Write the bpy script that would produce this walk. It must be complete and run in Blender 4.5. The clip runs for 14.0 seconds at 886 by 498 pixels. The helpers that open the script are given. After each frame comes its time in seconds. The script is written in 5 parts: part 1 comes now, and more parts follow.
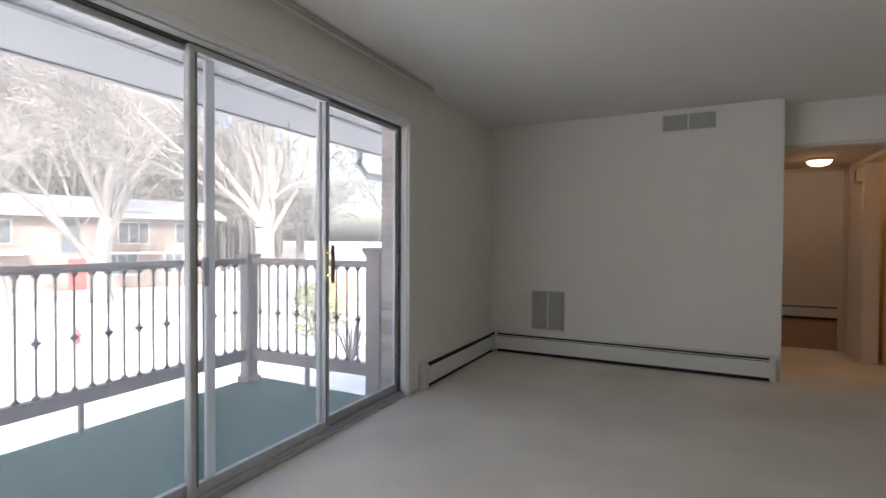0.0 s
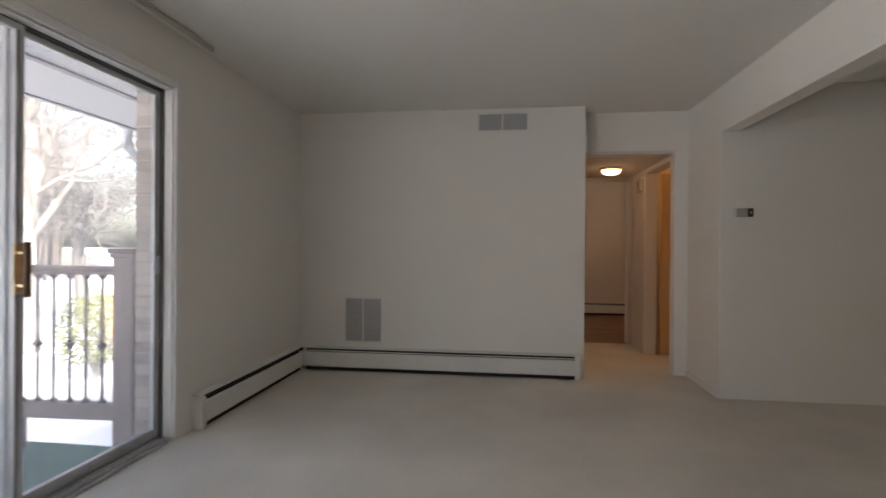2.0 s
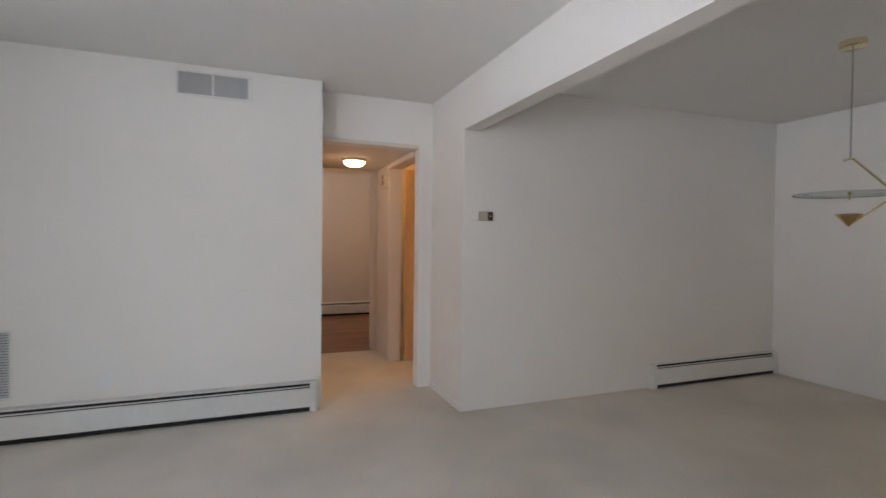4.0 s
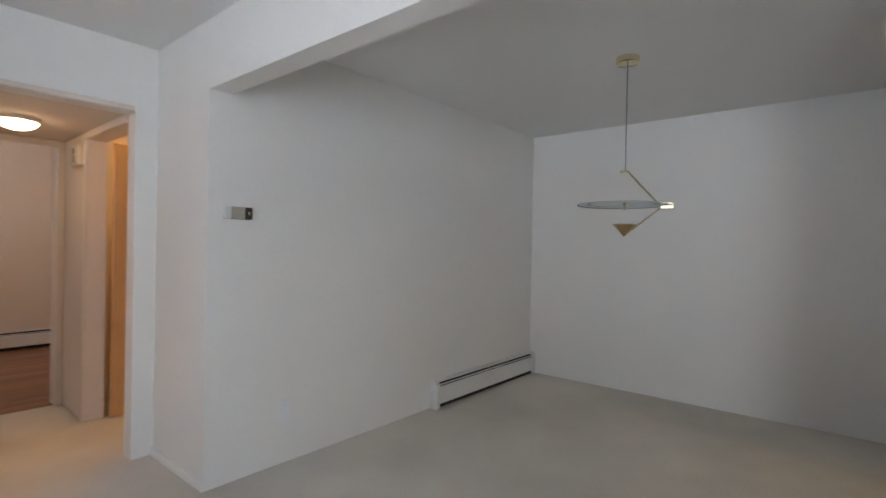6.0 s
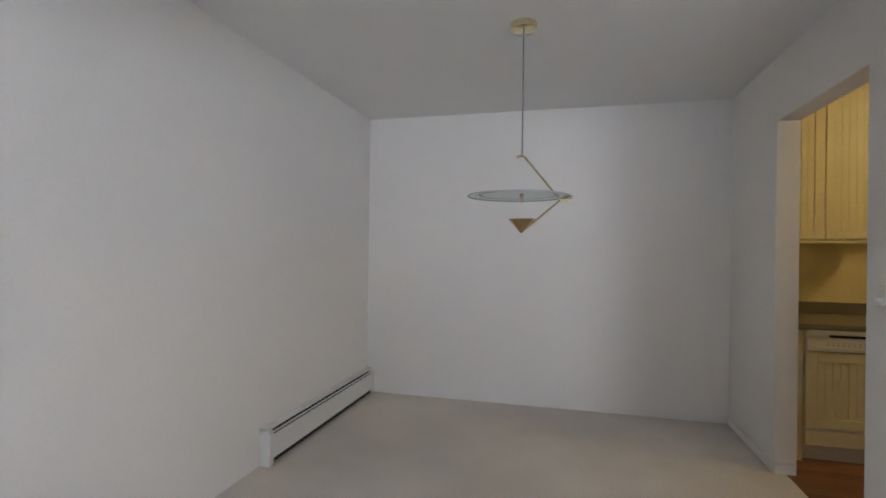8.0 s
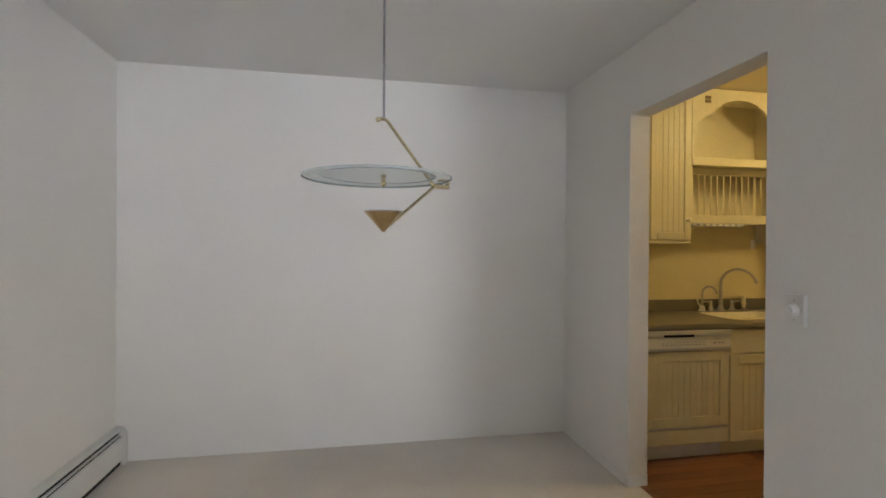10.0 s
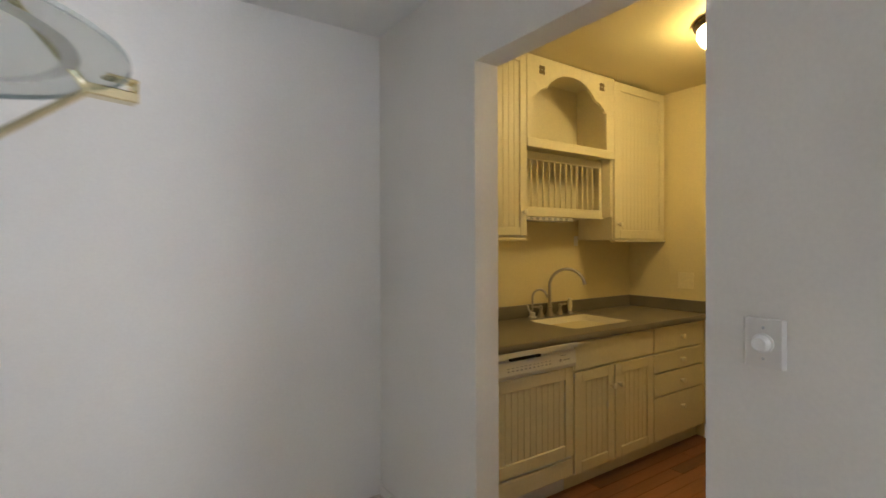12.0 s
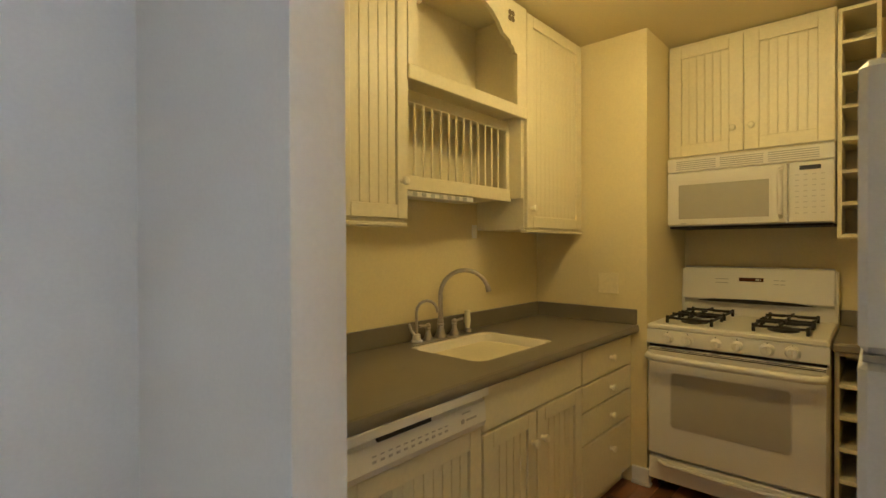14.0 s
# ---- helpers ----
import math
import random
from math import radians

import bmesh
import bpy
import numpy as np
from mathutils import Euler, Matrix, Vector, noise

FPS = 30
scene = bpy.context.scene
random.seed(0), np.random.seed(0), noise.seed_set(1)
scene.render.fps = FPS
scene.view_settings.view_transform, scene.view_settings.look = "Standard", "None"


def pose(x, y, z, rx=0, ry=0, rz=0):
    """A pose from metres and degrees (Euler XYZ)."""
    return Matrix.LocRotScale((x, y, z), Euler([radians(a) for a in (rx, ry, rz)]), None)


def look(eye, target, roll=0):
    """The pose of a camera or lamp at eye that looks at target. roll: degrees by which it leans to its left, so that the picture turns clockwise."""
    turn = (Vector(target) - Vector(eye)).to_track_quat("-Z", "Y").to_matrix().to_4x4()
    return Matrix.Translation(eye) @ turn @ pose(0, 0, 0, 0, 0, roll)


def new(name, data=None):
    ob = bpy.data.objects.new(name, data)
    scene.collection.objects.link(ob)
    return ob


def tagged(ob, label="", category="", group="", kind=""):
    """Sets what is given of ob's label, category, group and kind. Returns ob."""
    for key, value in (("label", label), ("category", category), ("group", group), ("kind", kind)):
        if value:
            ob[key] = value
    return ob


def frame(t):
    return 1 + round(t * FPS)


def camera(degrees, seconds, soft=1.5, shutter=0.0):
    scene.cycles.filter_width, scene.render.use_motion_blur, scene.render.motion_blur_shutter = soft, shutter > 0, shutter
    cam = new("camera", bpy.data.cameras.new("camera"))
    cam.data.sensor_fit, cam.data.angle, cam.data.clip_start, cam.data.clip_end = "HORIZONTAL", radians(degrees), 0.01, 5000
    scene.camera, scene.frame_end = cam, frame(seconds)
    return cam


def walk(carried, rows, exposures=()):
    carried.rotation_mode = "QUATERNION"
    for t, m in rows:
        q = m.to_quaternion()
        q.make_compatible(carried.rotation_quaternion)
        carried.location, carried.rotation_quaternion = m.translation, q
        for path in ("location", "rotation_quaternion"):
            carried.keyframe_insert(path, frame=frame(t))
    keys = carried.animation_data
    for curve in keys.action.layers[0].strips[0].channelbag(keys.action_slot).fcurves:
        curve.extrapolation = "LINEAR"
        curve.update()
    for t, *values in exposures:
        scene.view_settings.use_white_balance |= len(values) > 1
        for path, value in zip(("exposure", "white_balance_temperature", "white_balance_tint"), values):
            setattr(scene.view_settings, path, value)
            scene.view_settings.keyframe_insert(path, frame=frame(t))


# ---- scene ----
cam = camera(84.6, 14.0, shutter=0.4)

EXPOSURE = [(0, 2.43, 6600, 13), (2, 2.5, 6900, 15), (3, 3.03, 6600, 17), (5.5, 3.56, 5800, 11), (8, 3.82, 5850, 14), (10.5, 4.14, 6050, 12), (11.5, 4.23, 6050, 12), (12.5, 4.36, 5950, 12), (14, 4.46, 5800, 10)]
PATH = [
    (0, (1.941, -5.051, 1.204), (1.042, -3.266, 1.17), 0.3),
    (0.5, (1.865, -4.943, 1.213), (1.102, -3.094, 1.18), 0.2),
    (1, (1.857, -4.818, 1.196), (1.245, -2.913, 1.173), 0.2),
    (1.5, (1.897, -4.672, 1.182), (1.444, -2.724, 1.168), 0.3),
    (2, (1.951, -4.479, 1.157), (1.702, -2.495, 1.155), 0.4),
    (2.5, (2.007, -4.309, 1.172), (1.989, -2.309, 1.173), 0.5),
    (3, (2.079, -4.12, 1.241), (2.311, -2.133, 1.215), 0.5),
    (5.5, (2.367, -3.15, 1.283), (3.739, -1.695, 1.274), 0.9),
    (6, (2.471, -2.973, 1.293), (4.01, -1.696, 1.282), 1.1),
    (6.5, (2.557, -2.755, 1.276), (4.224, -1.651, 1.272), 0.9),
    (7, (2.658, -2.536, 1.28), (4.429, -1.606, 1.278), 0.8),
    (7.5, (2.756, -2.356, 1.29), (4.62, -1.631, 1.294), 0.8),
    (8, (2.904, -2.181, 1.289), (4.841, -1.68, 1.288), 0.7),
    (10.5, (3.916, -1.82, 1.325), (5.831, -2.396, 1.32), 0.3),
    (11, (4.143, -1.898, 1.318), (5.989, -2.666, 1.313), 0.2),
    (11.5, (4.403, -2.001, 1.328), (6.157, -2.962, 1.318), 0.0),
    (12, (4.643, -2.157, 1.329), (6.29, -3.291, 1.316), -0.2),
    (12.5, (4.843, -2.37, 1.316), (6.406, -3.618, 1.301), -0.1),
    (13, (5.044, -2.549, 1.314), (6.52, -3.898, 1.295), -0.3),
    (13.5, (5.216, -2.730, 1.291), (6.616, -4.159, 1.281), -0.2),
    (14, (5.393, -2.899, 1.289), (6.725, -4.390, 1.274), -0.2),
]
walk(cam, [(t, look(eye, to, roll)) for t, eye, to, roll in PATH], EXPOSURE)
# ---- world, sun, exposure ----
world = bpy.data.worlds.new("sky")
scene.world = world
world.use_nodes = True
wn = world.node_tree
sky = wn.nodes.new("ShaderNodeTexSky")
sky.sky_type, sky.sun_disc = "NISHITA", False
sky.sun_elevation, sky.sun_rotation = radians(34), radians(128)
sky.air_density, sky.dust_density, sky.ozone_density = 1.0, 5.0, 0.6
wn.links.new(sky.outputs[0], wn.nodes["Background"].inputs[0])
wn.nodes["Background"].inputs[1].default_value = 0.15
sun = new("sun", bpy.data.lights.new("sun", "SUN"))
sun.data.energy, sun.data.angle, sun.data.color = 2.0, radians(0.6), (1.0, 0.985, 0.965)
sun.matrix_basis = look((0, 0, 0), (-0.70, 0.55, -0.60))
# area lamp added in the sliding door's unseen last panel to boost sky daylight
day = new("window_daylight", bpy.data.lights.new("window_daylight", "AREA"))
day.data.shape, day.data.size, day.data.size_y = "RECTANGLE", 0.84, 1.95
day.data.energy, day.data.color = 4.0, (0.97, 0.98, 1.0)
day.matrix_basis = look((0.02, -4.76, 1.05), (1.0, -4.76, 1.05))



# ---- materials ----
def mat(name, color, rough=0.6, metal=0.0, vary=0.06, scale=3.0, grain=60.0, bump=0.05, dist=0.002,
        stretch=(1, 1, 1), rand=0.0, spec=0.5, second=None):
    """A painted or solid surface: base colour with broad stains and fine grain, fine relief."""
    m = bpy.data.materials.new(name)
    m.use_nodes = True
    n, l = m.node_tree.nodes, m.node_tree.links
    b = n["Principled BSDF"]
    b.inputs["Roughness"].default_value, b.inputs["Metallic"].default_value = rough, metal
    b.inputs["Specular IOR Level"].default_value = spec
    tc, mp = n.new("ShaderNodeTexCoord"), n.new("ShaderNodeMapping")
    mp.inputs["Scale"].default_value = stretch
    l.new(tc.outputs["Object"], mp.inputs[0])
    big, fine = n.new("ShaderNodeTexNoise"), n.new("ShaderNodeTexNoise")
    big.inputs["Scale"].default_value, big.inputs["Detail"].default_value = scale, 4
    fine.inputs["Scale"].default_value, fine.inputs["Detail"].default_value = grain, 3
    l.new(mp.outputs[0], big.inputs[0]), l.new(mp.outputs[0], fine.inputs[0])
    add = n.new("ShaderNodeMath")
    add.operation = "MULTIPLY_ADD"
    add.inputs[1].default_value = 0.5
    l.new(fine.outputs[0], add.inputs[0])
    half = n.new("ShaderNodeMath")
    half.operation = "MULTIPLY"
    half.inputs[1].default_value = 0.5
    l.new(big.outputs[0], half.inputs[0]), l.new(half.outputs[0], add.inputs[2])
    last = add.outputs[0]
    if rand:
        oi, ra = n.new("ShaderNodeObjectInfo"), n.new("ShaderNodeMath")
        ra.operation = "MULTIPLY_ADD"
        ra.inputs[1].default_value = rand
        off = n.new("ShaderNodeMath")
        off.operation = "SUBTRACT"
        off.inputs[1].default_value = rand / 2
        l.new(oi.outputs["Random"], ra.inputs[0]), l.new(last, ra.inputs[2]), l.new(ra.outputs[0], off.inputs[0])
        last = off.outputs[0]
    ramp = n.new("ShaderNodeValToRGB")
    lo = [c * (1 - 2.2 * vary) for c in color] if second is None else second
    hi = [min(1, c * (1 + 2.2 * vary)) for c in color]
    ramp.color_ramp.elements[0].position, ramp.color_ramp.elements[1].position = 0.25, 0.75
    ramp.color_ramp.elements[0].color, ramp.color_ramp.elements[1].color = (*lo, 1), (*hi, 1)
    l.new(last, ramp.inputs[0]), l.new(ramp.outputs[0], b.inputs["Base Color"])
    if bump:
        bp = n.new("ShaderNodeBump")
        bp.inputs["Strength"].default_value, bp.inputs["Distance"].default_value = bump, dist
        l.new(fine.outputs[0], bp.inputs["Height"]), l.new(bp.outputs[0], b.inputs["Normal"])
    return m


def glass(name, tint=(0.97, 0.985, 0.98), gloss=0.04, haze=0.0):
    m = bpy.data.materials.new(name)
    m.use_nodes = True
    n, l = m.node_tree.nodes, m.node_tree.links
    n.remove(n["Principled BSDF"])
    tr, gl, mx = (n.new("ShaderNode" + k) for k in ("BsdfTransparent", "BsdfGlossy", "MixShader"))
    tr.inputs[0].default_value = (*tint, 1)
    gl.inputs["Roughness"].default_value = 0.02
    mx.inputs[0].default_value = gloss
    l.new(tr.outputs[0], mx.inputs[1]), l.new(gl.outputs[0], mx.inputs[2])
    last = mx
    if haze:
        di, m2 = n.new("ShaderNodeBsdfTranslucent"), n.new("ShaderNodeMixShader")
        di.inputs[0].default_value, m2.inputs[0].default_value = (0.95, 0.96, 1.0, 1), haze
        l.new(mx.outputs[0], m2.inputs[1]), l.new(di.outputs[0], m2.inputs[2])
        last = m2
    l.new(last.outputs[0], n["Material Output"].inputs[0])
    return m


def glow(name, color, strength, base=(0.9, 0.87, 0.8)):
    m = bpy.data.materials.new(name)
    m.use_nodes = True
    b = m.node_tree.nodes["Principled BSDF"]
    b.inputs["Base Color"].default_value, b.inputs["Roughness"].default_value = (*base, 1), 0.3
    b.inputs["Emission Color"].default_value, b.inputs["Emission Strength"].default_value = (*color, 1), strength
    return m


WALL = mat("wall_paint", (0.83, 0.805, 0.755), 0.75, vary=0.02, scale=0.9, grain=90, bump=0.12, dist=0.002)
CEIL = mat("ceiling_paint", (0.80, 0.785, 0.75), 0.85, vary=0.02, scale=0.7, grain=120, bump=0.2, dist=0.003)
TRIM = mat("trim_paint", (0.82, 0.815, 0.80), 0.4, vary=0.02, scale=5, grain=50, bump=0.05)
CARPET = mat("carpet", (0.745, 0.695, 0.62), 0.98, vary=0.12, scale=1.3, grain=120, bump=0.7, dist=0.005, spec=0.1)
KWALL = mat("kitchen_wall_paint", (0.76, 0.655, 0.36), 0.5, vary=0.03, scale=1.4, grain=80, bump=0.1)
KCEIL = mat("kitchen_ceiling_paint", (0.72, 0.62, 0.36), 0.5, vary=0.02, scale=1.0, grain=80, bump=0.1)
HWALL = mat("hall_wall_paint", (0.74, 0.65, 0.55), 0.75, vary=0.03, scale=1.0, grain=90, bump=0.1)
PLANK = mat("oak_plank", (0.24, 0.10, 0.045), 0.28, vary=0.22, scale=2.5, grain=30, bump=0.08, stretch=(1, 9, 9), rand=0.45)
JOINT = mat("floor_joint", (0.05, 0.025, 0.012), 0.8)


# ---- mesh helpers ----
def box(bm, a, b, bevel=0.0, seg=1):
    made = bmesh.ops.create_cube(bm, size=1)["verts"]
    for v in made:
        v.co = Vector((a[i] + (b[i] - a[i]) * (v.co[i] + 0.5) for i in range(3)))
    if bevel:
        edges = {e for v in made for e in v.link_edges}
        bmesh.ops.bevel(bm, geom=list(edges), offset=bevel, segments=seg, affect="EDGES", profile=0.5)
    return bm


def rod(bm, p, q, r0, r1=None, seg=10):
    p, q = Vector(p), Vector(q)
    m = Matrix.Translation((p + q) / 2) @ (q - p).to_track_quat("Z", "Y").to_matrix().to_4x4()
    bmesh.ops.create_cone(bm, cap_ends=True, segments=seg, radius1=r0, radius2=r0 if r1 is None else r1,
                          depth=(q - p).length, matrix=m)
    return bm


def lathe(bm, profile, m=None, seg=24):
    """Turns (radius, height) pairs about z, then lays it by m."""
    m = m or Matrix()
    rings = []
    for r, z in profile:
        if r < 1e-5:
            rings.append([bm.verts.new(m @ Vector((0, 0, z)))])
        else:
            rings.append([bm.verts.new(m @ Vector((r * math.cos(2 * math.pi * k / seg), r * math.sin(2 * math.pi * k / seg), z)))
                          for k in range(seg)])
    for a, b in zip(rings, rings[1:]):
        for k in range(seg):
            f = [a[k % len(a)], a[(k + 1) % len(a)], b[(k + 1) % len(b)], b[k % len(b)]]
            f = list(dict.fromkeys(f))
            if len(f) > 2:
                bm.faces.new(f)
    return bm


def sweep(bm, pts, r, seg=8):
    """A round tube along points; r is one radius or one for each point."""
    pts = [Vector(p) for p in pts]
    rs = [r] * len(pts) if isinstance(r, (int, float)) else r
    rings = []
    for i, p in enumerate(pts):
        d = (pts[min(i + 1, len(pts) - 1)] - pts[max(i - 1, 0)]).normalized()
        q = d.to_track_quat("Z", "Y")
        rings.append([bm.verts.new(p + q @ Vector((rs[i] * math.cos(2 * math.pi * k / seg), rs[i] * math.sin(2 * math.pi * k / seg), 0)))
                      for k in range(seg)])
    for a, b in zip(rings, rings[1:]):
        best = min(range(seg), key=lambda s: (a[0].co - b[s].co).length)
        for k in range(seg):
            bm.faces.new((a[k], a[(k + 1) % seg], b[(k + 1 + best) % seg], b[(k + best) % seg]))
    bm.faces.new(rings[0][::-1]), bm.faces.new(rings[-1])
    return bm


def prism(bm, outline, axis, a, b):
    """A flat outline pulled along an axis from a to b; the outline's two numbers are the other axes in order."""
    def at(p, v):
        c = list(p)
        c.insert("xyz".index(axis), v)
        return Vector(c)
    lo, hi = [bm.verts.new(at(p, a)) for p in outline], [bm.verts.new(at(p, b)) for p in outline]
    bm.faces.new(lo), bm.faces.new(hi)
    for k in range(len(lo)):
        j = (k + 1) % len(lo)
        bm.faces.new((lo[k], lo[j], hi[j], hi[k]))
    return bm


def mesh_of(name, bm, material, smooth=False):
    bmesh.ops.recalc_face_normals(bm, faces=bm.faces[:])
    me = bpy.data.meshes.new(name)
    bm.to_mesh(me)
    bm.free()
    me.materials.append(material)
    if smooth:
        me.shade_smooth()
        me.set_sharp_from_angle(angle=radians(40))
    return me


def part(name, bm, material, parent, label="", smooth=False):
    ob = new(name, mesh_of(name, bm, material, smooth))
    ob.parent = parent
    return tagged(ob, label)


def again(ob, m):
    """One more part on the same mesh."""
    o = new(ob.name.split(".")[0], ob.data)
    o.parent = ob.parent
    o.matrix_basis = m
    return o


def thing(name, m, label, category, group="", kind=""):
    ob = new(name)
    ob.empty_display_size = 0.1
    ob.matrix_basis = m
    return tagged(ob, label, category, group, kind)


def solo(name, bm, material, label, category, group="", kind="", smooth=False, m=None):
    ob = new(name, mesh_of(name, bm, material, smooth))
    if m is not None:
        ob.matrix_basis = m
    return tagged(ob, label, category, group, kind)


def boxes(*pairs, bevel=0.0):
    bm = bmesh.new()
    for a, b in pairs:
        box(bm, a, b, bevel)
    return bm


def structure(name, bm, material, label, category="wall"):
    return solo(name, bm, material, label, category, kind="structure")


# ---- the rooms ----
H = 2.44
WIN0, WIN1, WTOP = -5.40, -1.80, 2.10
structure("wall_west", boxes(((-0.12, -7.32, -0.02), (0, WIN0, H)), ((-0.12, WIN1, -0.02), (0, 0.12, H)),
          ((-0.12, WIN0, WTOP), (0, WIN1, H)), ((-0.12, WIN0, -0.30), (0, WIN1, -0.02))),
          WALL, "off-white painted plaster wall around a wide sliding door")
structure("wall_north", boxes(((0, 0, -0.02), (2.667, 0.12, H))), WALL, "off-white painted wall with vents above a baseboard heater")
structure("wall_hall_front", boxes(((2.667, 0.243, 2.045), (3.625, 0.363, H)), ((3.51, 0.243, -0.02), (3.625, 0.363, 2.045)),
          ((2.547, 0.12, -0.02), (2.667, 0.363, H))), WALL, "off-white painted wall above the open hall doorway")
structure("wall_hall_corner", boxes(((3.625, -0.317, -0.02), (3.745, 0.363, H))), WALL, "off-white painted short wall beside the hall doorway")
structure("wall_dining_north", boxes(((3.625, -0.437, -0.02), (7.10, -0.317, H))), WALL, "off-white painted dining wall with thermostat and heater")
structure("header_beam", boxes(((3.625, -7.20, 2.081), (3.745, -0.437, H))), WALL, "off-white painted dropped beam between living and dining room", "beam")
structure("wall_dining_east", boxes(((6.98, -3.357, -0.02), (7.10, -0.437, H))), WALL, "plain off-white painted dining room wall")
structure("wall_kitchen_opening", boxes(((4.48, -3.476, -0.02), (5.257, -3.357, H)), ((6.16, -3.476, -0.02), (7.10, -3.357, H)),
          ((5.257, -3.476, 2.062), (6.16, -3.357, H))), WALL, "off-white painted wall with open passage to the kitchen")
structure("wall_living_east", boxes(((4.36, -7.32, -0.02), (4.48, -3.357, H))), WALL, "plain off-white painted living room wall")
structure("wall_south", boxes(((0, -7.32, -0.02), (4.36, -7.20, H))), WALL, "plain off-white painted living room wall")
structure("ceiling_living", boxes(((-0.12, -7.32, H), (3.745, 0.363, H + 0.12)), ((3.745, -7.32, H), (4.48, -3.476, H + 0.12))), CEIL, "matt off-white textured living room ceiling", "ceiling")
structure("ceiling_dining", boxes(((3.745, -3.476, H), (7.10, -0.317, H + 0.12))), CEIL, "matt off-white textured dining room ceiling", "ceiling")
floor = structure("floor", boxes(((0, -7.2, -0.12), (3.745, 1.755, 0)), ((3.745, -3.42, -0.12), (6.98, -0.437, 0)), ((3.745, -7.2, -0.12), (4.36, -3.42, 0))),
                  CARPET, "beige looped wall-to-wall carpet, faintly marked", "carpet")
# hall and the room beyond
structure("wall_hall_west", boxes(((2.547, 0.363, -0.02), (2.667, 1.755, H))), HWALL, "cream painted hall wall")
structure("wall_hall_east", boxes(((3.51, 1.17, -0.02), (3.63, 1.755, H)), ((3.51, 0.363, 2.0), (3.63, 1.17, H))),
          HWALL, "cream painted hall wall with an open doorway")
structure("ceiling_hall", boxes(((2.667, 0.363, 2.052), (3.51, 1.755, 2.12))), HWALL, "lowered cream painted hall ceiling", "ceiling")
structure("wall_hall_end", boxes(((-0.12, 1.755, -0.02), (2.70, 1.875, H)), ((3.46, 1.755, -0.02), (5.1, 1.875, H)), ((2.70, 1.755, 2.025), (3.46, 1.875, H))),
          HWALL, "cream painted wall with an open bedroom doorway")
structure("wall_bedroom_north", boxes(((-0.12, 4.45, -0.02), (5.1, 4.57, H))), HWALL, "plain cream painted bedroom wall")
structure("wall_bedroom_west", boxes(((-0.12, 1.875, -0.02), (0, 2.3, H)), ((-0.12, 4.0, -0.02), (0, 4.45, H)), ((-0.12, 2.3, -0.02), (0, 4.0, 0.8)), ((-0.12, 2.3, 2.1), (0, 4.0, H))),
          HWALL, "cream painted bedroom wall with a window opening")
structure("wall_bedroom_east", boxes(((5.1, 1.755, -0.02), (5.22, 4.57, H))), HWALL, "plain cream painted bedroom wall")
structure("ceiling_bedroom", boxes(((-0.12, 1.755, H), (5.22, 4.57, H + 0.1))), CEIL, "matt off-white bedroom ceiling", "ceiling")
BATH = mat("bath_wall_paint", (0.72, 0.56, 0.34), 0.6, vary=0.04, scale=1.5)
structure("wall_bath", boxes(((5.0, 0.363, -0.02), (5.1, 1.755, H)), ((3.745, 0.263, -0.02), (5.1, 0.363, H))), BATH, "warm cream painted bathroom wall")
structure("ceiling_bath", boxes(((3.51, 0.363, H), (5.1, 1.755, H + 0.1))), CEIL, "off-white bathroom ceiling", "ceiling")
structure("floor_bath", boxes(((3.745, 0.363, -0.12), (5.0, 1.755, 0.0))), mat("pale_tile", (0.6, 0.5, 0.4), 0.3), "pale bathroom floor", "floor")
# kitchen
structure("wall_kitchen_east", boxes(((6.98, -6.36, -0.02), (7.10, -3.476, H))), KWALL, "cream painted kitchen wall behind the sink")
structure("wall_kitchen_pier", boxes(((6.31, -6.24, -0.02), (6.98, -5.555, H))), KWALL, "cream painted kitchen pier beside the stove")
structure("wall_kitchen_south", boxes(((4.48, -6.36, -0.02), (6.98, -6.24, H))), KWALL, "cream painted kitchen wall behind the stove")
structure("wall_kitchen_west", boxes(((4.48, -6.24, -0.02), (4.60, -3.476, H))), KWALL, "cream painted kitchen wall behind the refrigerator")
structure("ceiling_kitchen", boxes(((4.48, -6.36, H), (7.10, -3.476, H + 0.12))), KCEIL, "cream painted kitchen ceiling", "ceiling")

# ---- outside ground ----
# grey second colour paints tree shadows as well as thin, bare patches
SNOW = mat("patchy_snow", (0.80, 0.82, 0.85), 0.7, vary=0.04, scale=0.35, grain=1.6, bump=0.3, dist=0.05, second=(0.36, 0.37, 0.39))
structure("ground", boxes(((-900, -900, -2.6), (900, 900, -2.2))), SNOW, "snow-covered lawn reaching the horizon", "ground")
# unseen block, added so no sun passes beneath the rooms
structure("wall_lower_storey", boxes(((-0.222, -9.0, -2.3), (7.3, 5.0, -0.505))), mat("lower_brick", (0.40, 0.33, 0.29), 0.9, vary=0.12, scale=4, grain=40, bump=0.3), "unseen brick storey below, added to block the sun")
TURF = mat("green_outdoor_carpet", (0.030, 0.125, 0.085), 0.95, vary=0.28, scale=9, grain=220, bump=0.7, dist=0.005)
structure("balcony_floor", boxes(((-1.80, -6.2, -0.30), (-0.12, -1.66, -0.12))), TURF, "balcony deck covered in worn green outdoor carpet", "balcony")

# ---- lamps ----
HALLGLOW = glow("hall_lamp_glass", (1.0, 0.66, 0.36), 1.4)
KGLOW = glow("kitchen_lamp_glass", (1.0, 0.72, 0.28), 1.95)


